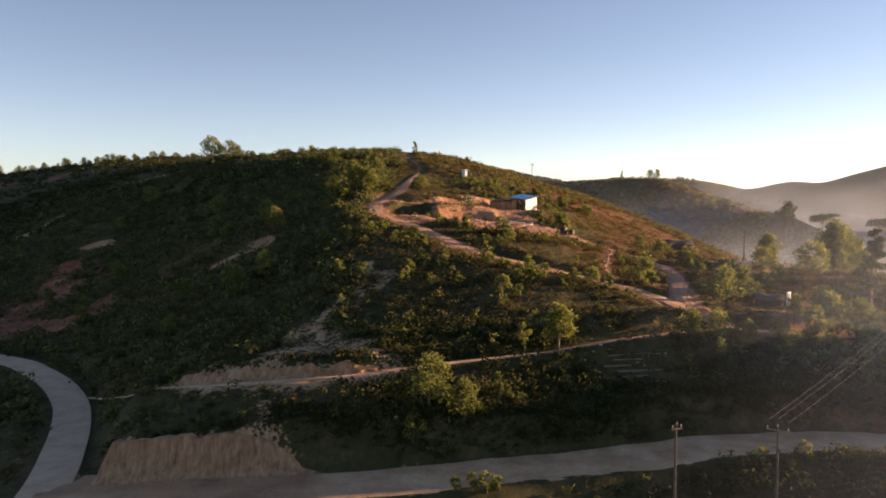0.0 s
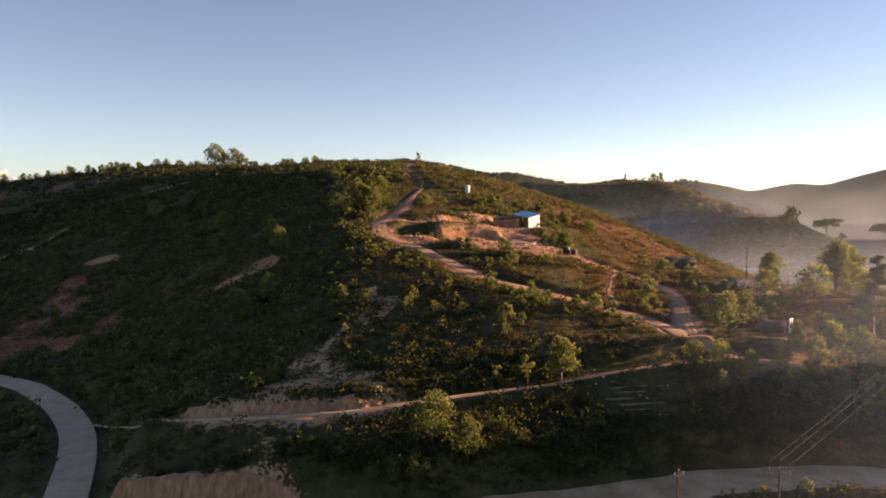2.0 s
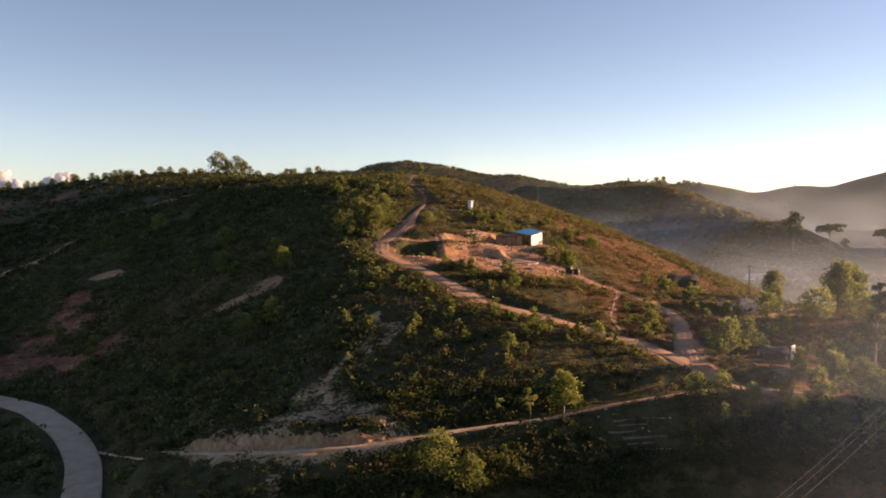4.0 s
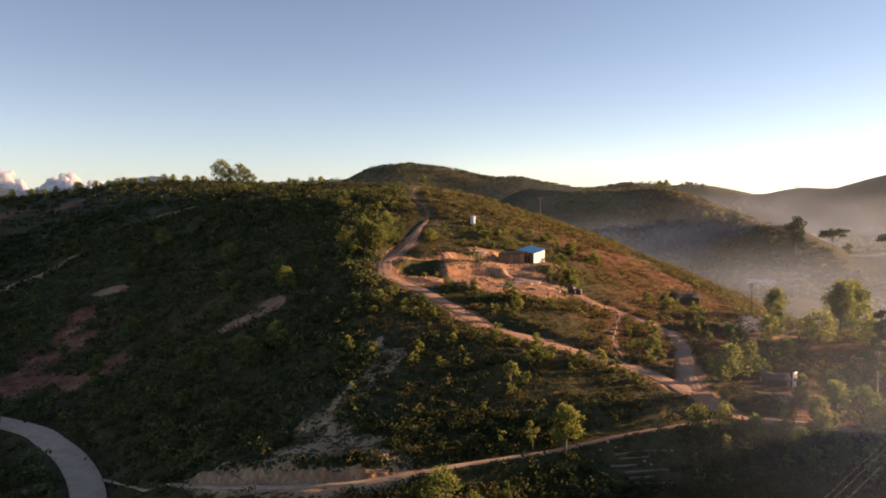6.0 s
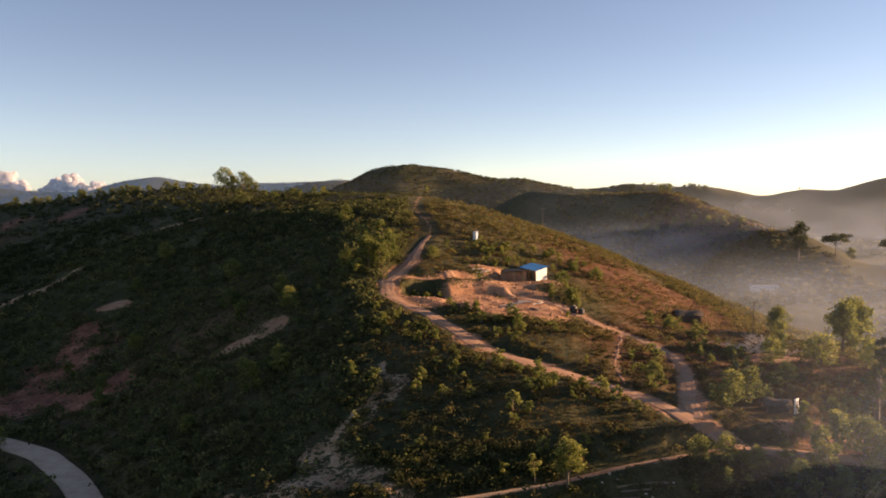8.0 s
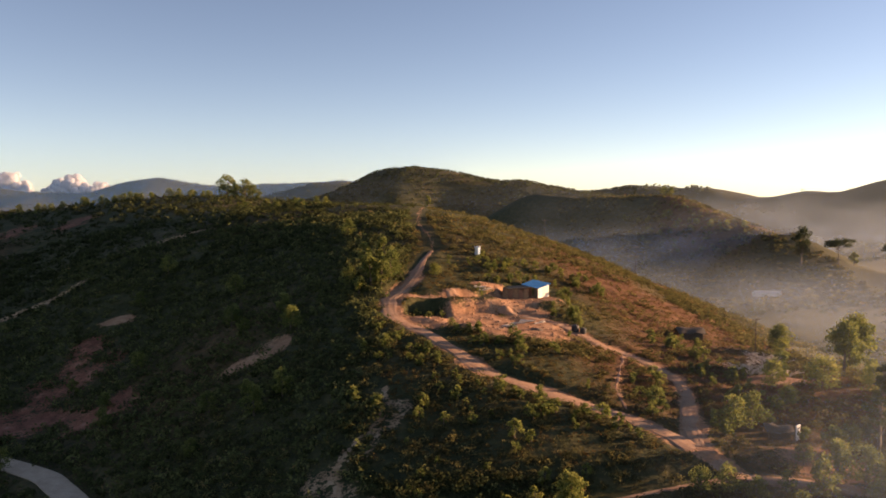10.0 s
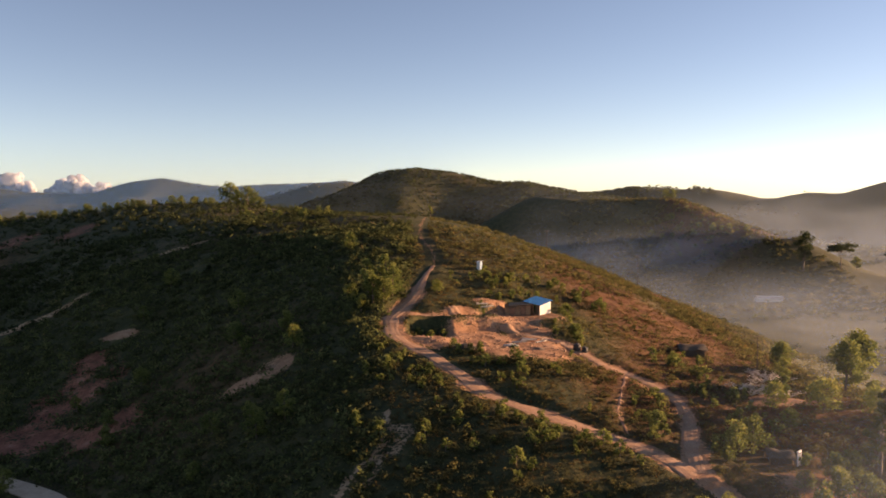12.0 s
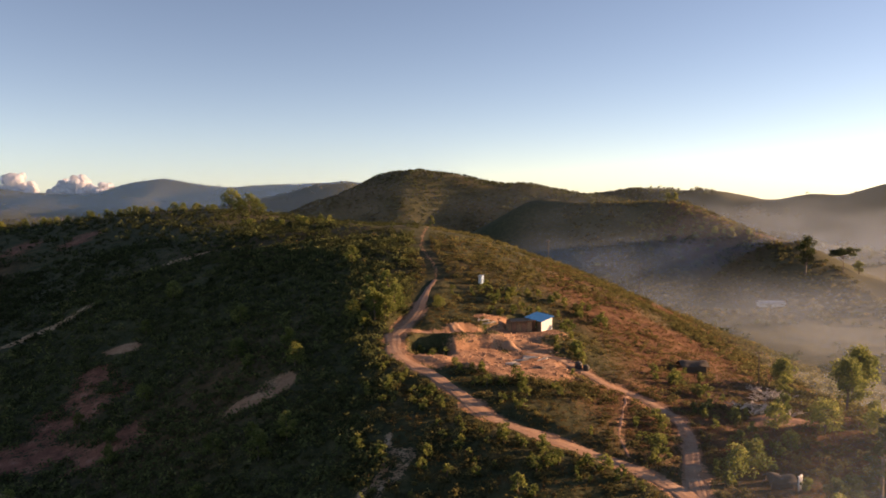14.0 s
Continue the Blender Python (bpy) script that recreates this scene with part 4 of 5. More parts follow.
# loose stones on the terrace and along the tracks
def rubble(k, seed):
    r = np.random.default_rng(seed)
    x = np.concatenate([r.uniform(-6, 22, k // 2), r.uniform(-15, 36, k // 2)])
    y = np.concatenate([r.uniform(122, 156, k // 2), r.uniform(84, 160, k // 2)])
    m = masks(x, y)
    ok = (m["soil"] > 0.3) & (along(x, y, TRAIL)[0] > 1.2)
    x, y = x[ok], y[ok]
    z, n = land(x, y), len(x)
    s = r.uniform(0.05, 0.22, n) ** 1.1
    corner = np.array([(-1, -1, -1), (1, -1, -1), (1, 1, -1), (-1, 1, -1), (-0.7, -0.7, 0.7), (0.7, -0.7, 0.8), (0.7, 0.7, 0.6), (-0.7, 0.7, 0.75)])
    v = corner[None] * s[:, None, None] * r.uniform(0.6, 1.3, (n, 8, 3))
    a = r.uniform(0, 6.28, n)[:, None]
    v = np.stack([v[..., 0] * np.cos(a) - v[..., 1] * np.sin(a), v[..., 0] * np.sin(a) + v[..., 1] * np.cos(a), v[..., 2]], -1)
    v = v + np.stack([x, y, z + s * 0.3], 1)[:, None]
    f = np.array([(0, 3, 2, 1), (4, 5, 6, 7), (0, 1, 5, 4), (1, 2, 6, 5), (2, 3, 7, 6), (3, 0, 4, 7)])
    f = (f[None] + 8 * np.arange(n)[:, None, None]).reshape(-1, 4)
    ob = new("rubble", mesh_of("rubble", v.reshape(-1, 3), f, TRACK))
    return tagged(ob, "loose stones and clods of orange soil", "rubble", kind="stuff")


rubble(1900, 5)
scrub("scrub", 1600, (58, 115, 92, 215), 67, 0.6, 1.6, 26, 0.34, "hazy scrub on the lower right flank", -0.5, tint=0.05)


# ---- the paved road: one slab after another ----
def paved_road():
    road = new("road")
    pts = curve_line(LEFT_ROAD, 0.5)
    length, cuts = 0.0, [0]
    for i in range(1, len(pts)):
        length += float(np.hypot(*(pts[i] - pts[i - 1])[:2]))
        if length > 4.6:
            cuts.append(i)
            length = 0.0
    for a, b in zip(cuts, cuts[1:]):
        bm = bmesh.new()
        rows = []
        for i in range(a, b + 1):
            q = pts[min(i + 1, len(pts) - 1)] - pts[max(i - 1, 0)]
            side = np.array([q[1], -q[0]]) / np.hypot(q[0], q[1])
            ahead = np.array([q[0], q[1]]) / np.hypot(q[0], q[1])
            nudge = 0.02 * (i == a) - 0.02 * (i == b)
            row = []
            for c, z in ((-1.95, -0.25), (-1.95, 0.09), (-1.9, 0.12), (1.9, 0.12), (1.95, 0.09), (1.95, -0.25)):
                e = pts[i][:2] + side * c + ahead * nudge
                row.append(bm.verts.new((e[0], e[1], pts[i][2] + z)))
            rows.append(row)
        for r, s in zip(rows, rows[1:]):
            for k in range(5):
                bm.faces.new((r[k], r[k + 1], s[k + 1], s[k]))
        bm.faces.new(rows[0])
        bm.faces.new(rows[-1][::-1])
        part("slab", bm, CONCRETE, road)
    return tagged(road, "pale concrete road curving round the hill's foot", "road", kind="structure")


paved_road()

# ---- buildings and loose things ----
BLUE = mottled("blue_sheet_metal", [(0.3, (0.022, 0.155, 0.38)), (0.7, (0.04, 0.23, 0.52))], 1.5, 0.7, 0.0, 0.2, 0.004)
BLUE.node_tree.nodes["Principled BSDF"].inputs["Specular IOR Level"].default_value = 0.15
PALE_BLUE = mottled("pale_blue_sheet", [(0.3, (0.22, 0.36, 0.52)), (0.7, (0.34, 0.48, 0.62))], 1.5, 0.6, 0.0, 0.2, 0.004)
ZINC = mottled("pale_sheet_metal", [(0.3, (0.52, 0.5, 0.47)), (0.7, (0.74, 0.72, 0.69))], 1.5, 0.5, 0.0, 0.2, 0.004)
CLAYWALL = mottled("clay_wall", [(0.3, (0.23, 0.11, 0.065)), (0.7, (0.4, 0.2, 0.12))], 2, 0.95)
BOARD = mottled("bare_board", [(0.3, (0.24, 0.13, 0.07)), (0.7, (0.42, 0.25, 0.14))], 4, 0.9)
TIMBER = mottled("timber", [(0.3, (0.12, 0.075, 0.045)), (0.7, (0.27, 0.18, 0.11))], 5, 0.85)
PALEWOOD = mottled("pale_timber", [(0.3, (0.50, 0.42, 0.33)), (0.7, (0.70, 0.62, 0.52))], 4, 0.8)
TARP = mottled("dark_tarpaulin", [(0.3, (0.045, 0.032, 0.022)), (0.7, (0.095, 0.068, 0.046))], 2, 0.7)
WHITE = mottled("white_paint", [(0.3, (0.68, 0.66, 0.62)), (0.7, (0.82, 0.8, 0.77))], 3, 0.7)
BLACK = mottled("black_plastic", [(0.3, (0.015, 0.015, 0.016)), (0.7, (0.035, 0.035, 0.035))], 3, 0.5)
POLE = mottled("pole_concrete", [(0.3, (0.055, 0.042, 0.034)), (0.7, (0.13, 0.10, 0.08))], 3, 0.9)
WIRE = mottled("wire", [(0.3, (0.2, 0.19, 0.18)), (0.7, (0.32, 0.3, 0.28))], 3, 0.5)
STONE = mottled("stone", [(0.3, (0.26, 0.23, 0.2)), (0.7, (0.46, 0.43, 0.38))], 4, 0.9)
ROOFTILE = mottled("weathered_roof", [(0.3, (0.3, 0.28, 0.27)), (0.7, (0.5, 0.48, 0.46))], 1, 0.7)

I4 = Matrix.Identity(4)


def ribbed(bm, corners, waves=10, depth=0.03, thick=0.02):
    """A ribbed sheet over four corners (a, b along the ribs' row; c, d opposite), with thickness."""
    a, b, c, d = (Vector(v) for v in corners)
    up = (b - a).cross(d - a).normalized()
    cols = waves * 2 + 1
    tops, lows = [], []
    for i in range(cols):
        u = i / (cols - 1)
        o = up * (depth if i % 2 else 0)
        p, q = a.lerp(b, u) + o, d.lerp(c, u) + o
        tops.append((bm.verts.new(p), bm.verts.new(q)))
        lows.append((bm.verts.new(p - up * thick), bm.verts.new(q - up * thick)))
    for i in range(cols - 1):
        bm.faces.new((tops[i][0], tops[i + 1][0], tops[i + 1][1], tops[i][1]))
        bm.faces.new((lows[i][0], lows[i][1], lows[i + 1][1], lows[i + 1][0]))
        bm.faces.new((tops[i][0], lows[i][0], lows[i + 1][0], tops[i + 1][0]))
        bm.faces.new((tops[i][1], tops[i + 1][1], lows[i + 1][1], lows[i][1]))
    for i in (0, cols - 1):
        bm.faces.new((tops[i][0], tops[i][1], lows[i][1], lows[i][0]))


def cabin(x, y, turn):
    ob = new("cabin")
    ob.matrix_basis = pose(x, y, land_at(x, y) - 0.05, 0, 0, turn)
    w, d = 3.6, 3.6
    corner = {(0, 0): 2.45, (1, 0): 1.95, (1, 1): 2.5, (0, 1): 3.0}
    for (i, j), h in corner.items():
        bm = bmesh.new()
        px, py = (i - 0.5) * (w - 0.2), (j - 0.5) * (d - 0.2)
        box(bm, I4, px - 0.06, px + 0.06, py - 0.06, py + 0.06, -0.3, h - 0.05, 0.01)
        part("post", bm, TIMBER, ob)
    bm = bmesh.new()
    e = 0.35
    ribbed(bm, [(-w / 2 - e, -d / 2 - e, 2.45), (w / 2 + e, -d / 2 - e, 1.93), (w / 2 + e, d / 2 + e, 2.55), (-w / 2 - e, d / 2 + e, 3.07)], 12, 0.035)
    part("roof", bm, BLUE, ob, "bright blue ribbed metal roof")
    bm = bmesh.new()
    ribbed(bm, [(w / 2, -d / 2, 0.0), (w / 2, d / 2, 0.0), (w / 2, d / 2, 2.42), (w / 2, -d / 2, 1.86)], 12, 0.03)
    part("side_wall", bm, ZINC, ob, "pale sheet metal wall")
    bm = bmesh.new()
    ribbed(bm, [(w / 2, d / 2, 0.0), (-w / 2, d / 2, 0.0), (-w / 2, d / 2, 2.9), (w / 2, d / 2, 2.42)], 12, 0.03)
    part("back_wall", bm, ZINC, ob)
    bm = bmesh.new()
    box(bm, I4, -w / 2, 0.3, -d / 2 - 0.02, -d / 2 + 0.08, -0.1, 2.15)
    part("front_wall", bm, CLAYWALL, ob, "reddish clay front wall")
    bm = bmesh.new()
    box(bm, I4, 0.45, w / 2 - 0.3, -d / 2 + 0.6, -d / 2 + 0.68, -0.1, 1.8)
    part("door", bm, TIMBER, ob, "dark timber door set back")
    return tagged(ob, "small cabin with blue metal roof and clay walls on the terrace", "cabin")


cabin(15.6, 148.9, -42)


def lean_to(x, y, turn):
    """A low open-sided annexe: clay and board panels between posts under a thin dark roof."""
    ob = new("lean_to")
    ob.matrix_basis = pose(x, y, land_at(x, y) - 0.05, 0, 0, turn)
    w, d = 5.0, 2.6
    for k in range(5):
        bm = bmesh.new()
        x0 = -w / 2 + k * 1.0
        box(bm, I4, x0 + 0.04, x0 + 0.96, -d / 2, -d / 2 + 0.09, -0.2, 1.5 + 0.09 * k - 0.12 * (k % 2), 0.015)
        part("wall_panel", bm, CLAYWALL if k % 2 else BOARD, ob, "reddish clay panel" if k % 2 else "bare brown board panel")
    for k in range(6):
        bm = bmesh.new()
        x0 = -w / 2 + k * 1.0
        tube(bm, [Vector((x0, -d / 2 - 0.04, -0.4)), Vector((x0 + 0.03, -d / 2 - 0.02, 1.85 + 0.06 * k))], [0.06, 0.045])
        part("post", bm, TIMBER, ob)
    bm = bmesh.new()
    box(bm, I4, -w / 2 - 0.05, -w / 2 + 0.05, -d / 2, d / 2, -0.2, 1.55, 0.015)
    part("end_wall", bm, CLAYWALL, ob, "reddish clay end wall")
    bm = bmesh.new()
    box(bm, I4, -w / 2, w / 2, d / 2 - 0.1, d / 2, -0.2, 1.9, 0.015)
    part("back_wall", bm, BOARD, ob)
    bm = bmesh.new()
    ribbed(bm, [(-w / 2 + 0.8, -d / 2 - 0.25, 1.84), (w / 2 + 0.2, -d / 2 - 0.25, 2.1), (w / 2 + 0.2, d / 2 + 0.2, 2.3), (-w / 2 + 0.8, d / 2 + 0.2, 2.05)], 8, 0.03)
    part("roof", bm, TIMBER, ob, "dark weathered roof sheet")
    return tagged(ob, "low lean-to of reddish clay and boards beside the cabin", "lean-to")


lean_to(11.6, 148.2, -4)


def outhouse(x, y, turn):
    ob = new("outhouse")
    ob.matrix_basis = pose(x, y, land_at(x, y) - 0.05, 0, 0, turn)
    s, h = 0.43, 1.7
    for k, (mat, name) in enumerate(((ZINC, "front_wall"), (PALE_BLUE, "side_wall"), (ZINC, "back_wall"), (ZINC, "side_wall"))):
        bm = bmesh.new()
        m = Matrix.Rotation(math.pi / 2 * k, 4, "Z")
        ribbed(bm, [m @ Vector(v) for v in ((-s, -s, -0.1), (s, -s, -0.1), (s, -s, h), (-s, -s, h))], 6, 0.02)
        part(name, bm, mat, ob)
    bm = bmesh.new()
    ribbed(bm, [(-s - 0.15, -s - 0.15, h), (s + 0.15, -s - 0.15, h), (s + 0.15, s + 0.15, h + 0.2), (-s - 0.15, s + 0.15, h + 0.2)], 6, 0.02)
    part("roof", bm, ZINC, ob, "thin pale metal roof")
    return tagged(ob, "small pale blue and white sheet metal outhouse on the slope", "outhouse")


outhouse(4.8, 170.2, -38)


def shelter(name, x, y, turn, w, d, h, label):
    """A low shelter: posts, ridge beam and a sagging dark tarpaulin."""
    ob = new(name)
    ob.matrix_basis = pose(x, y, land_at(x, y) - 0.05, 0, 0, turn)
    for i in (-1, 1):
        for j in (-1, 1):
            bm = bmesh.new()
            tube(bm, [Vector((i * (w / 2 - 0.2), j * (d / 2 - 0.2), -0.8)), Vector((i * (w / 2 - 0.2), j * (d / 2 - 0.2), h * 0.62))], [0.06, 0.05])
            part("post", bm, TIMBER, ob)
    bm = bmesh.new()
    tube(bm, [Vector((-w / 2, 0, h - 0.05)), Vector((w / 2, 0, h - 0.05))], [0.06, 0.06])
    part("ridge_beam", bm, TIMBER, ob)
    verts, faces, k = [], [], 13
    for side in (0.04, -0.03):
        for i in range(k):
            for j in range(k):
                u, v = i / (k - 1) * 2 - 1, j / (k - 1) * 2 - 1
                z = h - (h * 0.42) * abs(v) ** 1.7 - 0.1 * h * abs(u) ** 4 - 0.12 * math.sin(3 * u + 1) * (1 - abs(v)) - 0.08 * math.sin(7 * u * v + u)
                verts.append((u * (w / 2 + 0.15), v * (d / 2 + 0.2), z + side))
    n = k * k
    for i in range(k - 1):
        for j in range(k - 1):
            a = i * k + j
            faces += [(a, a + k, a + k + 1, a + 1), (n + a, n + a + 1, n + a + k + 1, n + a + k)]
    for i in range(k - 1):
        for a, b in ((i * k, (i + 1) * k), ((i + 1) * k + k - 1, i * k + k - 1), (i + 1, i), ((k - 1) * k + i, (k - 1) * k + i + 1)):
            faces.append((a, b, n + b, n + a))
    part("roof_sheet", mesh_of("roof_sheet", verts, faces, TARP), TARP, ob, "dark sagging roof sheet")
    bm = bmesh.new()
    box(bm, I4, -w / 2 + 0.3, w / 2 - 0.3, d / 2 - 0.35, d / 2 - 0.25, -0.5, h * 0.6, 0.02)
    part("back_wall", bm, TIMBER, ob)
    bm = bmesh.new()
    box(bm, I4, -w / 2 + 0.3, w / 2 - 0.3, -d / 2 + 0.3, -d / 2 + 0.38, -0.5, h * 0.55, 0.02)
    part("front_wall", bm, TARP, ob)
    return tagged(ob, label, "shelter")


shelter("shelter", 44.8, 146.5, 8, 5.2, 3.0, 2.1, "low shelter under a dark tarpaulin on the slope")
shelter("shed", 41.4, 97.2, -6, 3.2, 2.8, 1.6, "low dark-roofed shed among the trees")


def doorway(x, y, turn):
    ob = new("door_frame")
    ob.matrix_basis = pose(x, y, land_at(x, y) - 0.1, 0, 0, turn)
    for name, c in (("jamb", (-0.5, -0.32)), ("jamb", (0.32, 0.5))):
        bm = bmesh.new()
        box(bm, I4, *c, -0.1, 0.1, 0, 1.8, 0.015)
        part(name, bm, WHITE, ob)
    bm = bmesh.new()
    box(bm, I4, -0.56, 0.56, -0.12, 0.12, 1.8, 1.98, 0.02)
    part("lintel", bm, WHITE, ob)
    return tagged(ob, "white painted free-standing door frame beside the shed", "door frame")


doorway(43.3, 95.6, 48)


def drum(x, y, size):
    ob = new("water_drum")
    ob.matrix_basis = pose(x, y, land_at(x, y) - 0.03)
    bm = bmesh.new()
    zs = [0, 0.06, 0.3, 0.33, 0.36, 0.62, 0.65, 0.68, 0.95, 1.05]
    rs = [0.5, 0.55, 0.56, 0.59, 0.56, 0.56, 0.59, 0.56, 0.54, 0.4]
    tube(bm, [Vector((0, 0, z * size)) for z in zs], [r * size for r in rs], 14)
    part("body", bm, BLACK, ob)
    bm = bmesh.new()
    tube(bm, [Vector((0, 0, 1.05 * size)), Vector((0, 0, 1.13 * size))], [0.24 * size, 0.22 * size], 10)
    part("lid", bm, BLACK, ob)
    return tagged(ob, "black plastic water drum beside the side track", "drum", "water drums")


drum(20.6, 131.3, 1.15)
drum(21.9, 131.0, 0.95)


def timber_stack(x, y, turn, k, seed):
    r = random.Random(seed)
    ob = new("timber_stack")
    ob.matrix_basis = pose(x, y, land_at(x, y) - 0.08, 0, 0, turn)
    for i in range(k):
        bm = bmesh.new()
        row, col = divmod(i, 5)
        yy, zz = (col - 2) * 0.34 + 0.15 * row + r.uniform(-0.08, 0.08), 0.14 + row * 0.26
        half = r.uniform(0.7, 1.5)
        sw = r.uniform(-0.5, 0.5)
        tube(bm, [Vector((-half, yy - sw, zz + r.uniform(0, 0.1))), Vector((half, yy + sw, zz + r.uniform(0, 0.1)))], [0.15, 0.11], 7)
        part("log", bm, PALEWOOD, ob)
    return tagged(ob, "few loose pale logs lying on the bare terrace", "timber", "timber stacks")


for i, (x, y, turn, k) in enumerate(((4.5, 146.0, 18, 5), (9.0, 128.5, 6, 5), (12.5, 133.0, -12, 4))):
    timber_stack(x, y, turn, k, 70 + i)


def fallen_log(x, y, turn, length):
    ob = new("fallen_log")
    ob.matrix_basis = pose(x, y, land_at(x, y) + 0.1, 0, -4, turn)
    bm = bmesh.new()
    tube(bm, [Vector((-length / 2, 0, 0)), Vector((-length / 6, 0.08, 0.05)), Vector((length / 5, -0.05, 0.08)), Vector((length / 2, 0.1, 0.12))], [0.19, 0.17, 0.14, 0.09], 8)
    part("trunk", bm, PALEWOOD, ob)
    for k in range(3):
        bm = bmesh.new()
        p = Vector((length * (0.05 + 0.15 * k), 0, 0.08))
        tube(bm, [p, p + Vector((0.25, 0.25 * (-1) ** k, 0.3)), p + Vector((0.6, 0.4 * (-1) ** k, 0.45))], [0.06, 0.04, 0.015], 5)
        part("branch_stub", bm, PALEWOOD, ob)
    return tagged(ob, "pale fallen log with stubs of branches on bare soil", "log", "fallen logs")


fallen_log(5.2, 145.2, 16, 3.6)
fallen_log(10.6, 130.6, -12, 2.6)
fallen_log(14.6, 132.4, 24, 2.2)


def soil_mound(x, y, rx, ry, h, seed, mat, label):
    """A low mound of dug earth with clods."""
    verts, faces, k, m = [], [], 26, 9
    for j in range(m):
        for i in range(k):
            a, v = math.tau * i / k, j / (m - 1)
            r = v * (1 + 0.16 * math.sin(3 * a + seed) + 0.10 * math.sin(5 * a + 2 * seed))
            px, py = x + rx * r * math.cos(a), y + ry * r * math.sin(a)
            lump = 0.16 * float(wave(np.array([px]), np.array([py]), 0.7, 60)[0])
            verts.append((px, py, land_at(px, py) - 0.12 + h * (1 - v * v) ** 1.2 + lump * (1 - v)))
        if j:
            b = (j - 1) * k
            faces += [(b + i, b + k + i, b + k + (i + 1) % k, b + (i + 1) % k) for i in range(k)]
    ob = new("soil_mound", mesh_of("soil_mound", verts, faces, mat, None, True))
    return tagged(ob, label, "mound", "soil mounds")


ASH = mottled("dark_earth", [(0.3, (0.028, 0.024, 0.018)), (0.7, (0.085, 0.066, 0.048))], 1.6, 0.95, 0, 0.5, 0.05)
soil_mound(1.6, 123.4, 2.5, 1.7, 0.75, 1, ASH, "low dark overgrown mound of earth beside the track")
soil_mound(-0.4, 141.2, 1.7, 1.0, 0.7, 2, TRACK, "small mound of pale dug soil on the ledge")
soil_mound(9.4, 137.8, 2.2, 1.1, 0.5, 3, TRACK, "small mound of pale dug soil at the bank's foot")
soil_mound(13.4, 127.6, 1.6, 0.9, 0.35, 4, LEDGE, "small mound of grey rubble on the terrace")


def dead_shrub(x, y, size, seed):
    """A leafless bush: pale bare branches forking from the ground."""
    r = random.Random(seed)
    ob = new("dead_shrub")
    ob.matrix_basis = pose(x, y, land_at(x, y) - 0.1)
    for stem in range(7):
        bm = bmesh.new()
        a, lean = r.uniform(0, math.tau), r.uniform(0.3, 0.9)
        tip = Vector((math.cos(a) * lean * 1.6, math.sin(a) * lean * 1.6, 0.55)) * size
        mid = tip * 0.55 + Vector((r.uniform(-0.1, 0.1), r.uniform(-0.1, 0.1), 0.12)) * size
        tube(bm, [Vector((0, 0, 0)), mid, tip], [0.05 * size, 0.035 * size, 0.012 * size], 5)
        for twig in range(6):
            u = r.uniform(0.3, 1.0)
            p = mid.lerp(tip, u)
            d = Vector((r.uniform(-1, 1), r.uniform(-1, 1), r.uniform(-0.1, 0.6))).normalized() * size * r.uniform(0.25, 0.5)
            tube(bm, [p, p + d * 0.6, p + d], [0.022 * size, 0.015 * size, 0.006 * size], 4)
        part("branch", bm, PALEWOOD, ob)
    return tagged(ob, "leafless bush of pale dry branches", "shrub", "dead shrubs")


for i in range(22):
    if i < 13:
        x, y = 51.5 + 8 * float(hashed(i, 7, 1)), 131 + 9 * float(hashed(i, 8, 1))
    else:
        x, y = 45 + 8 * float(hashed(i, 7, 1)), 119 + 7 * float(hashed(i, 8, 1))
    dead_shrub(x, y, 1.0 + 0.8 * float(hashed(i, 9, 1)), 200 + i)


def rock(x, y, size, seed):
    bm = bmesh.new()
    bmesh.ops.create_icosphere(bm, subdivisions=2, radius=size)
    for v in bm.verts:
        v.co *= 1 + 0.35 * noise.noise(v.co * (1.3 / size) + Vector((seed, 0, 0)))
        v.co.z *= 0.7
    ob = part("boulder", bm, STONE, None)
    ob.matrix_basis = pose(x, y, land_at(x, y) + 0.1 * size, 0, 0, seed * 40)
    return tagged(ob, "pale weathered boulder on the slope", "boulder", "boulders")


for i, (x, y, s) in enumerate(((16.2, 78.0, 0.16), (16.9, 77.4, 0.12), (19.6, 76.4, 0.16), (20.2, 76.0, 0.12), (15.2, 76.8, 0.14), (22.8, 77.8, 0.14))):
    rock(x, y, s, i + 1)


# ---- poles and wires ----
def utility_pole(x, y, top, turn, arm=1.7):
    base = land_at(x, y)
    h = top - base
    ob = new("utility_pole")
    ob.matrix_basis = pose(x, y, base - 0.4, 0, 0, turn)
    bm = bmesh.new()
    tube(bm, [Vector((0, 0, 0)), Vector((0, 0, (h + 0.4) * 0.5)), Vector((0, 0, h + 0.4))], [0.13, 0.105, 0.08], 8)
    part("post", bm, POLE, ob)
    bm = bmesh.new()
    box(bm, I4, -arm / 2, arm / 2, -0.16, -0.06, h + 0.1, h + 0.2, 0.01)
    part("crossarm", bm, TIMBER, ob)
    for k in (-1, 0, 1):
        bm = bmesh.new()
        px, pz = k * (arm / 2 - 0.1), h + 0.2 + 0.2 * (k == 0)
        tube(bm, [Vector((px, -0.11, pz)), Vector((px, -0.11, pz + 0.1)), Vector((px, -0.11, pz + 0.14)), Vector((px, -0.11, pz + 0.24))], [0.02, 0.05, 0.07, 0.04], 8)
        part("insulator", bm, STONE, ob)
    return tagged(ob, "weathered brown utility pole with crossarm and pale insulators", "utility pole", "utility poles")


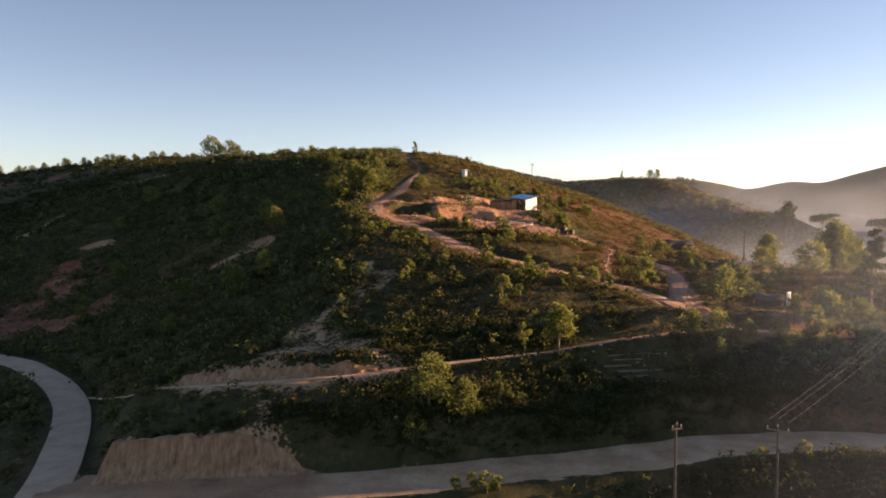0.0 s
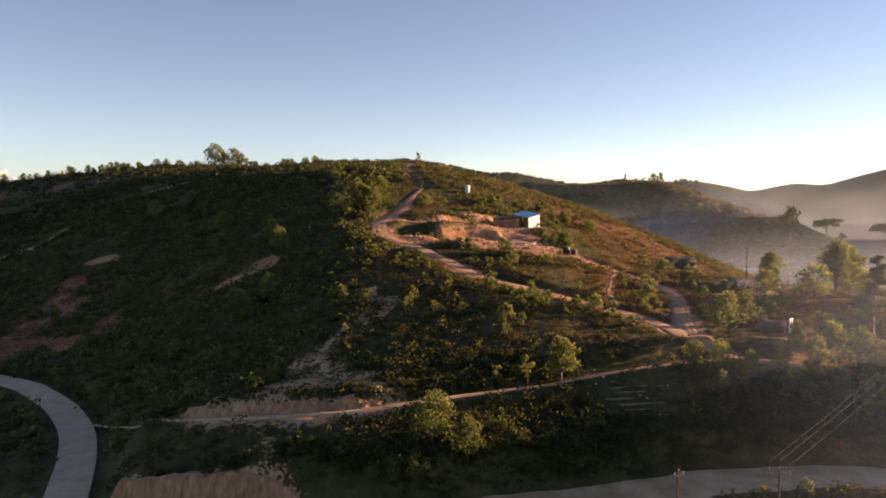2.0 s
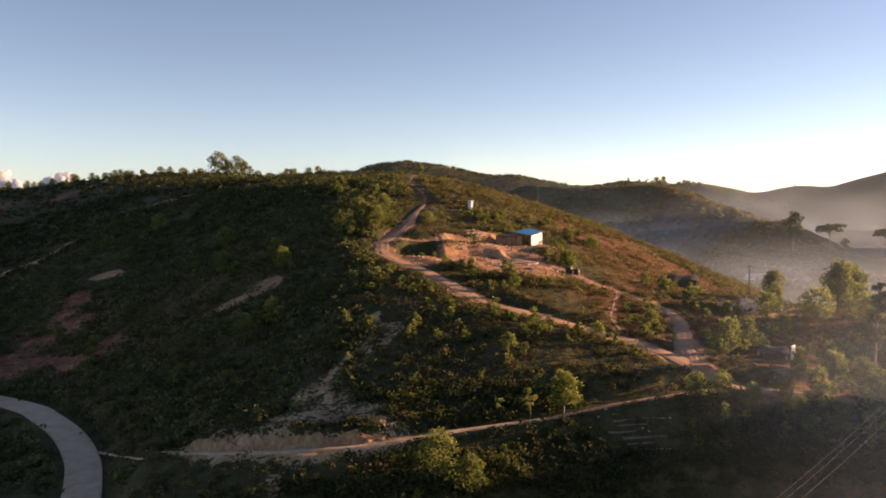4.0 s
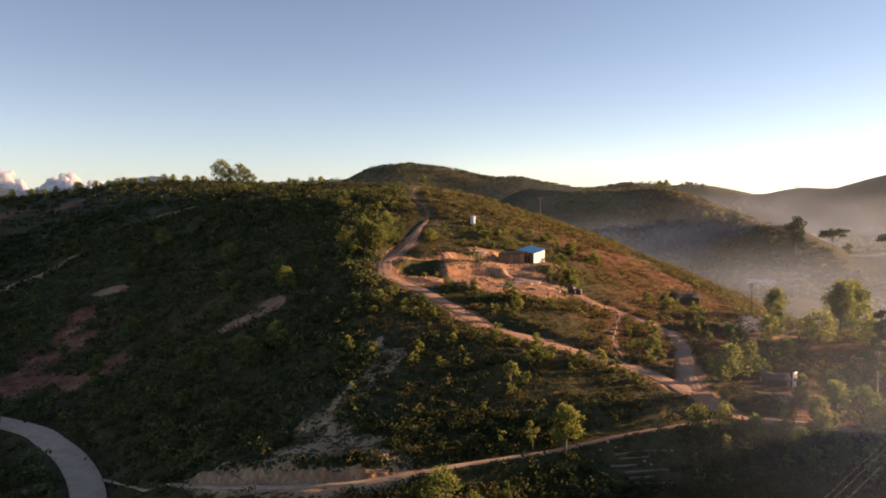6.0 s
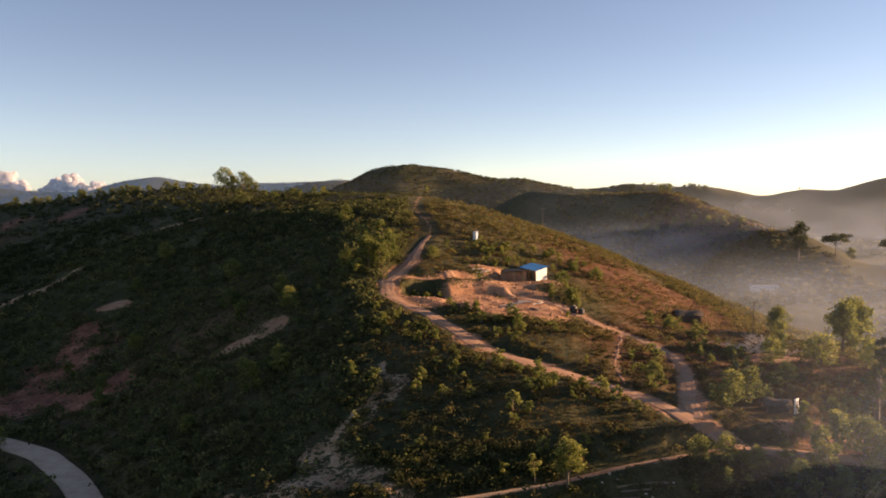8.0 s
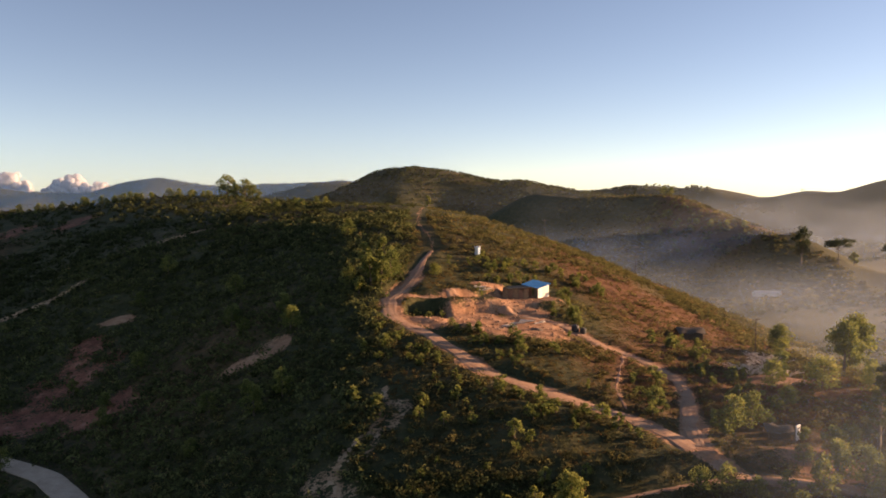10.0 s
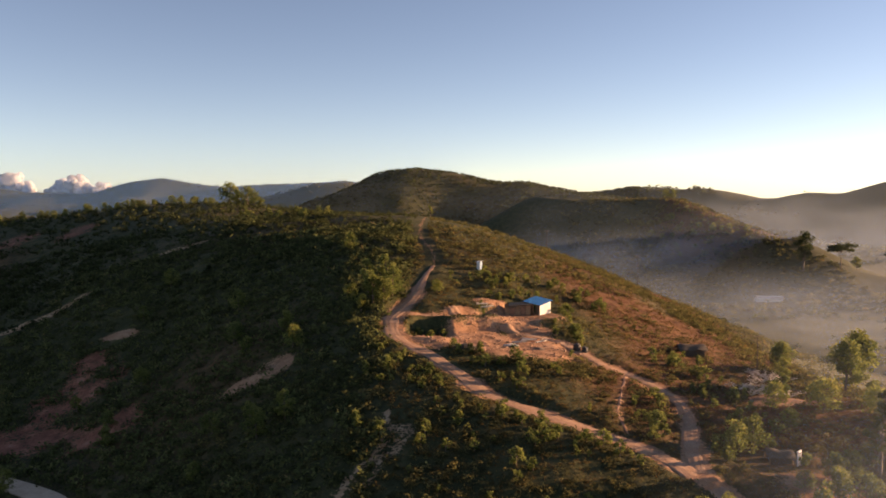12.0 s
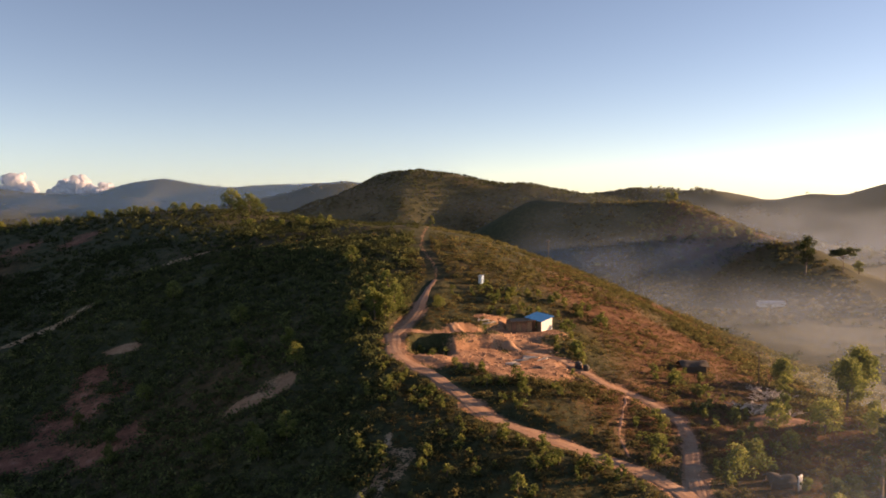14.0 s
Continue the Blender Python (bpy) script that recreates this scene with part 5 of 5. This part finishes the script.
utility_pole(16.2, 52.5, -15.6, 20, 0.9)
utility_pole(26.2, 59.0, -17.7, -35, 1.7)
utility_pole(62.0, 86.0, -4.5, -40, 1.7)
utility_pole(57.0, 145.0, -5.6, 10, 1.6)
utility_pole(59.5, 254.0, 1.4, 0, 1.6)
utility_pole(26.8, 232.0, 11.0, 0, 1.4)


def power_line(a, b, sag):
    bm = bmesh.new()
    a, b = Vector(a), Vector(b)
    pts = [a.lerp(b, i / 24) - Vector((0, 0, sag * 4 * (i / 24) * (1 - i / 24))) for i in range(25)]
    tube(bm, pts, [0.011] * 25, 5)
    ob = part("power_line", bm, WIRE, None)
    return tagged(ob, "thin sagging power line between two poles", "power line", "power lines")


for k in (-1, 0, 1):
    ox, oy = 0.75 * k * math.cos(radians(-35)), 0.75 * k * math.sin(radians(-35))
    power_line((26.2 + ox, 59.0 + oy, -17.25 + 0.2 * (k == 0)), (62.0 + ox, 86.0 + oy, -4.05 + 0.2 * (k == 0)), 0.8)


# ---- houses in the valley ----
def house(x, y, turn, w, d, h, label):
    ob = new("house")
    ob.matrix_basis = pose(x, y, land_at(x, y) - 0.2, 0, 0, turn)
    bm = bmesh.new()
    box(bm, I4, -w / 2, w / 2, -d / 2, d / 2, 0, h, 0.03)
    part("wall", bm, WHITE, ob)
    for s in (-1, 1):
        bm = bmesh.new()
        e = 0.5
        ribbed(bm, [(-s * (w / 2 + e), s * (d / 2 + e), h - 0.1), (s * (w / 2 + e), s * (d / 2 + e), h - 0.1), (s * (w / 2 + e), 0, h + d * 0.22), (-s * (w / 2 + e), 0, h + d * 0.22)][::-1] if s > 0 else
               [(-w / 2 - e, -d / 2 - e, h - 0.1), (w / 2 + e, -d / 2 - e, h - 0.1), (w / 2 + e, 0, h + d * 0.22), (-w / 2 - e, 0, h + d * 0.22)], 16, 0.05)
        part("roof", bm, ROOFTILE, ob, "pale weathered sheet roof")
    return tagged(ob, label, "house", "houses in the valley")


for x, y, turn, w, d in ((177, 438, -4, 14, 6),):
    house(x, y, turn, w, d, 2.0, "low house with pale sheet roof in the misty valley")


# ---- clouds over the far mountains ----
def cloud_material():
    m, n, l, b = material("cloud")
    d, t, x = n.new("ShaderNodeBsdfDiffuse"), n.new("ShaderNodeBsdfTranslucent"), n.new("ShaderNodeMixShader")
    f = noise_at(n, l, 0.01, 6, 0.65, position(n))
    c = ramp(n, l, f, [(0.3, (0.80, 0.81, 0.84)), (0.7, (0.92, 0.92, 0.93))])
    l.new(c, d.inputs["Color"])
    l.new(c, t.inputs["Color"])
    x.inputs[0].default_value = 0.72
    l.new(d.outputs[0], x.inputs[1])
    l.new(t.outputs[0], x.inputs[2])
    l.new(x.outputs[0], n["Material Output"].inputs["Surface"])
    n.remove(b)
    return m


CLOUD = cloud_material()


def cloud(x, z, w, h, seed):
    r = random.Random(seed)
    bm = bmesh.new()
    for i in range(60):
        u = r.uniform(-1, 1)
        s = h * (0.12 + 0.17 * r.random()) * (1.1 - 0.5 * abs(u))
        c = Vector((u * w / 2, r.uniform(-0.3, 0.3) * w, (1 - abs(u) ** 1.5) * h * r.uniform(0, 0.85)))
        made = bmesh.ops.create_icosphere(bm, subdivisions=3, radius=s)["verts"]
        for v in made:
            v.co = v.co * (1 + 0.3 * noise.noise(v.co * (2.2 / s) + c)) + c
    for f in bm.faces:
        f.smooth = True
    ob = part("cloud", bm, CLOUD, None)
    ob.matrix_basis = pose(x, 4700, z)
    return tagged(ob, "soft white cumulus cloud low over the mountains", "cloud", "clouds")


cloud(-2750, 70, 230, 140, 1)
cloud(-2460, 70, 150, 80, 2)
cloud(-2360, 75, 190, 110, 3)
cloud(-2190, 70, 160, 70, 4)


# ---- morning mist in the valley, and translucent sheets that imitate haze and glare ----
def mist_haze_material(name, colour, wisps=True):
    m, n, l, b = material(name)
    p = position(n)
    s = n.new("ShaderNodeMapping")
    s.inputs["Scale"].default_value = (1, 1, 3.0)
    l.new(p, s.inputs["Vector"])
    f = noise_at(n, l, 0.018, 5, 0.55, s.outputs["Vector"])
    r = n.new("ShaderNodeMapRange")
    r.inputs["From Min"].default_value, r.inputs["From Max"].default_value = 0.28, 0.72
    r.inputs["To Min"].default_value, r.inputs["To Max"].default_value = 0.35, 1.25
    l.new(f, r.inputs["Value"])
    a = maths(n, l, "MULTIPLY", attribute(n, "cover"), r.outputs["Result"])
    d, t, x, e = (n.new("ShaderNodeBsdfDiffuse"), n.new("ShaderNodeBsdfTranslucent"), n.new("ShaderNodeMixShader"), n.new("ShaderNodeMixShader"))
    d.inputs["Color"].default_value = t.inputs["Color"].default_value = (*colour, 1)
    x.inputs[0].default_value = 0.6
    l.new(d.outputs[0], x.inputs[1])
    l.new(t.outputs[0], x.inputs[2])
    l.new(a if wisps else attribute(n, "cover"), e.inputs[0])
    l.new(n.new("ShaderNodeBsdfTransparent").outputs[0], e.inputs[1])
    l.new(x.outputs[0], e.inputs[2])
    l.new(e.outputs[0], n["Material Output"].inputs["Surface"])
    n.remove(b)
    return m


MIST_HAZE = mist_haze_material("mist", (0.62, 0.77, 1.0))
# blue surface colour standing in for haze over far distances
BLUE_HAZE = mist_haze_material("blue_haze", (0.22, 0.44, 0.84), False)


def mist(line, low, thick, top, amount, fade=0.2, mat=MIST_HAZE, one_sided=False):
    """A translucent sheet of mist, haze or glare along a line: full at thick, thinning to nothing at low and top."""
    pts = curve_line([(x, y, 0) for x, y in line], 8)
    zs = np.linspace(0, 1, 25)
    V, D, F = [], [], []
    for i, p in enumerate(pts):
        u = i / (len(pts) - 1)
        edge = float(step(u, 0, fade) * (1 - step(u, 1 - fade, 1))) if fade else 1.0
        if one_sided:
            edge = float(step(u, 0, 0.5))
        for v in zs:
            z = low + (top - low) * v
            k = float(step(z, low, thick)) if z < thick else float(1 - step(z, thick, top)) ** 1.3
            V.append((p[0], p[1], z))
            D.append(amount * edge * k)
    for i in range(len(pts) - 1):
        a = i * 25
        F += [(a + k, a + k + 1, a + k + 26, a + k + 25) for k in range(24)]
    ob = new("mist", mesh_of("mist", V, F, mat, {"cover": D}, True))
    return tagged(ob, "thin translucent sheet standing in for mist, haze and glare", "mist", kind="stuff")


# two near sheets veil the right side, imitating glare from the sun
mist([(10, 44), (24, 44), (42, 45), (66, 48)], -34, -9, 6, 0.11, 0.2, MIST_HAZE, True)
mist([(16, 74.5), (34, 73.5), (52, 71.5), (78, 62)], -21, -9, 15, 0.13, 0.3, MIST_HAZE, True)
mist([(50, 208), (80, 165), (110, 125), (145, 80)], -42, -14, 10, 0.05, 0.25, MIST_HAZE, True)
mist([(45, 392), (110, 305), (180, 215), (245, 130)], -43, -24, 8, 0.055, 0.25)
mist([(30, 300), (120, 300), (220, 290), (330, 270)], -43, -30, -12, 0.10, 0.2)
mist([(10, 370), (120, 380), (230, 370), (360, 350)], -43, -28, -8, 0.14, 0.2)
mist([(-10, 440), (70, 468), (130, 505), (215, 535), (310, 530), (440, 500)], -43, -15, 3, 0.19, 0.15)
# sheets before the far hills and ridge lighten them like haze
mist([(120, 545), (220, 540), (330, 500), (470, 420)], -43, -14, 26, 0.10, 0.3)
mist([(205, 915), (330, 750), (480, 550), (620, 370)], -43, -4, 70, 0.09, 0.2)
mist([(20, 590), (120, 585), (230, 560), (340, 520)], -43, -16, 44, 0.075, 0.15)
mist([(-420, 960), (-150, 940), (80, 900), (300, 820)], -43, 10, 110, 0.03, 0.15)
# blue sheets before the distant mountains put haze into a surface
mist([(-2000, 1700), (-1000, 1750), (-300, 1780), (100, 1700)], -60, 0, 260, 0.10, 0.12, BLUE_HAZE)
mist([(-2700, 2500), (-1500, 2550), (-500, 2450), (100, 2300)], -60, 20, 300, 0.20, 0.1, BLUE_HAZE)
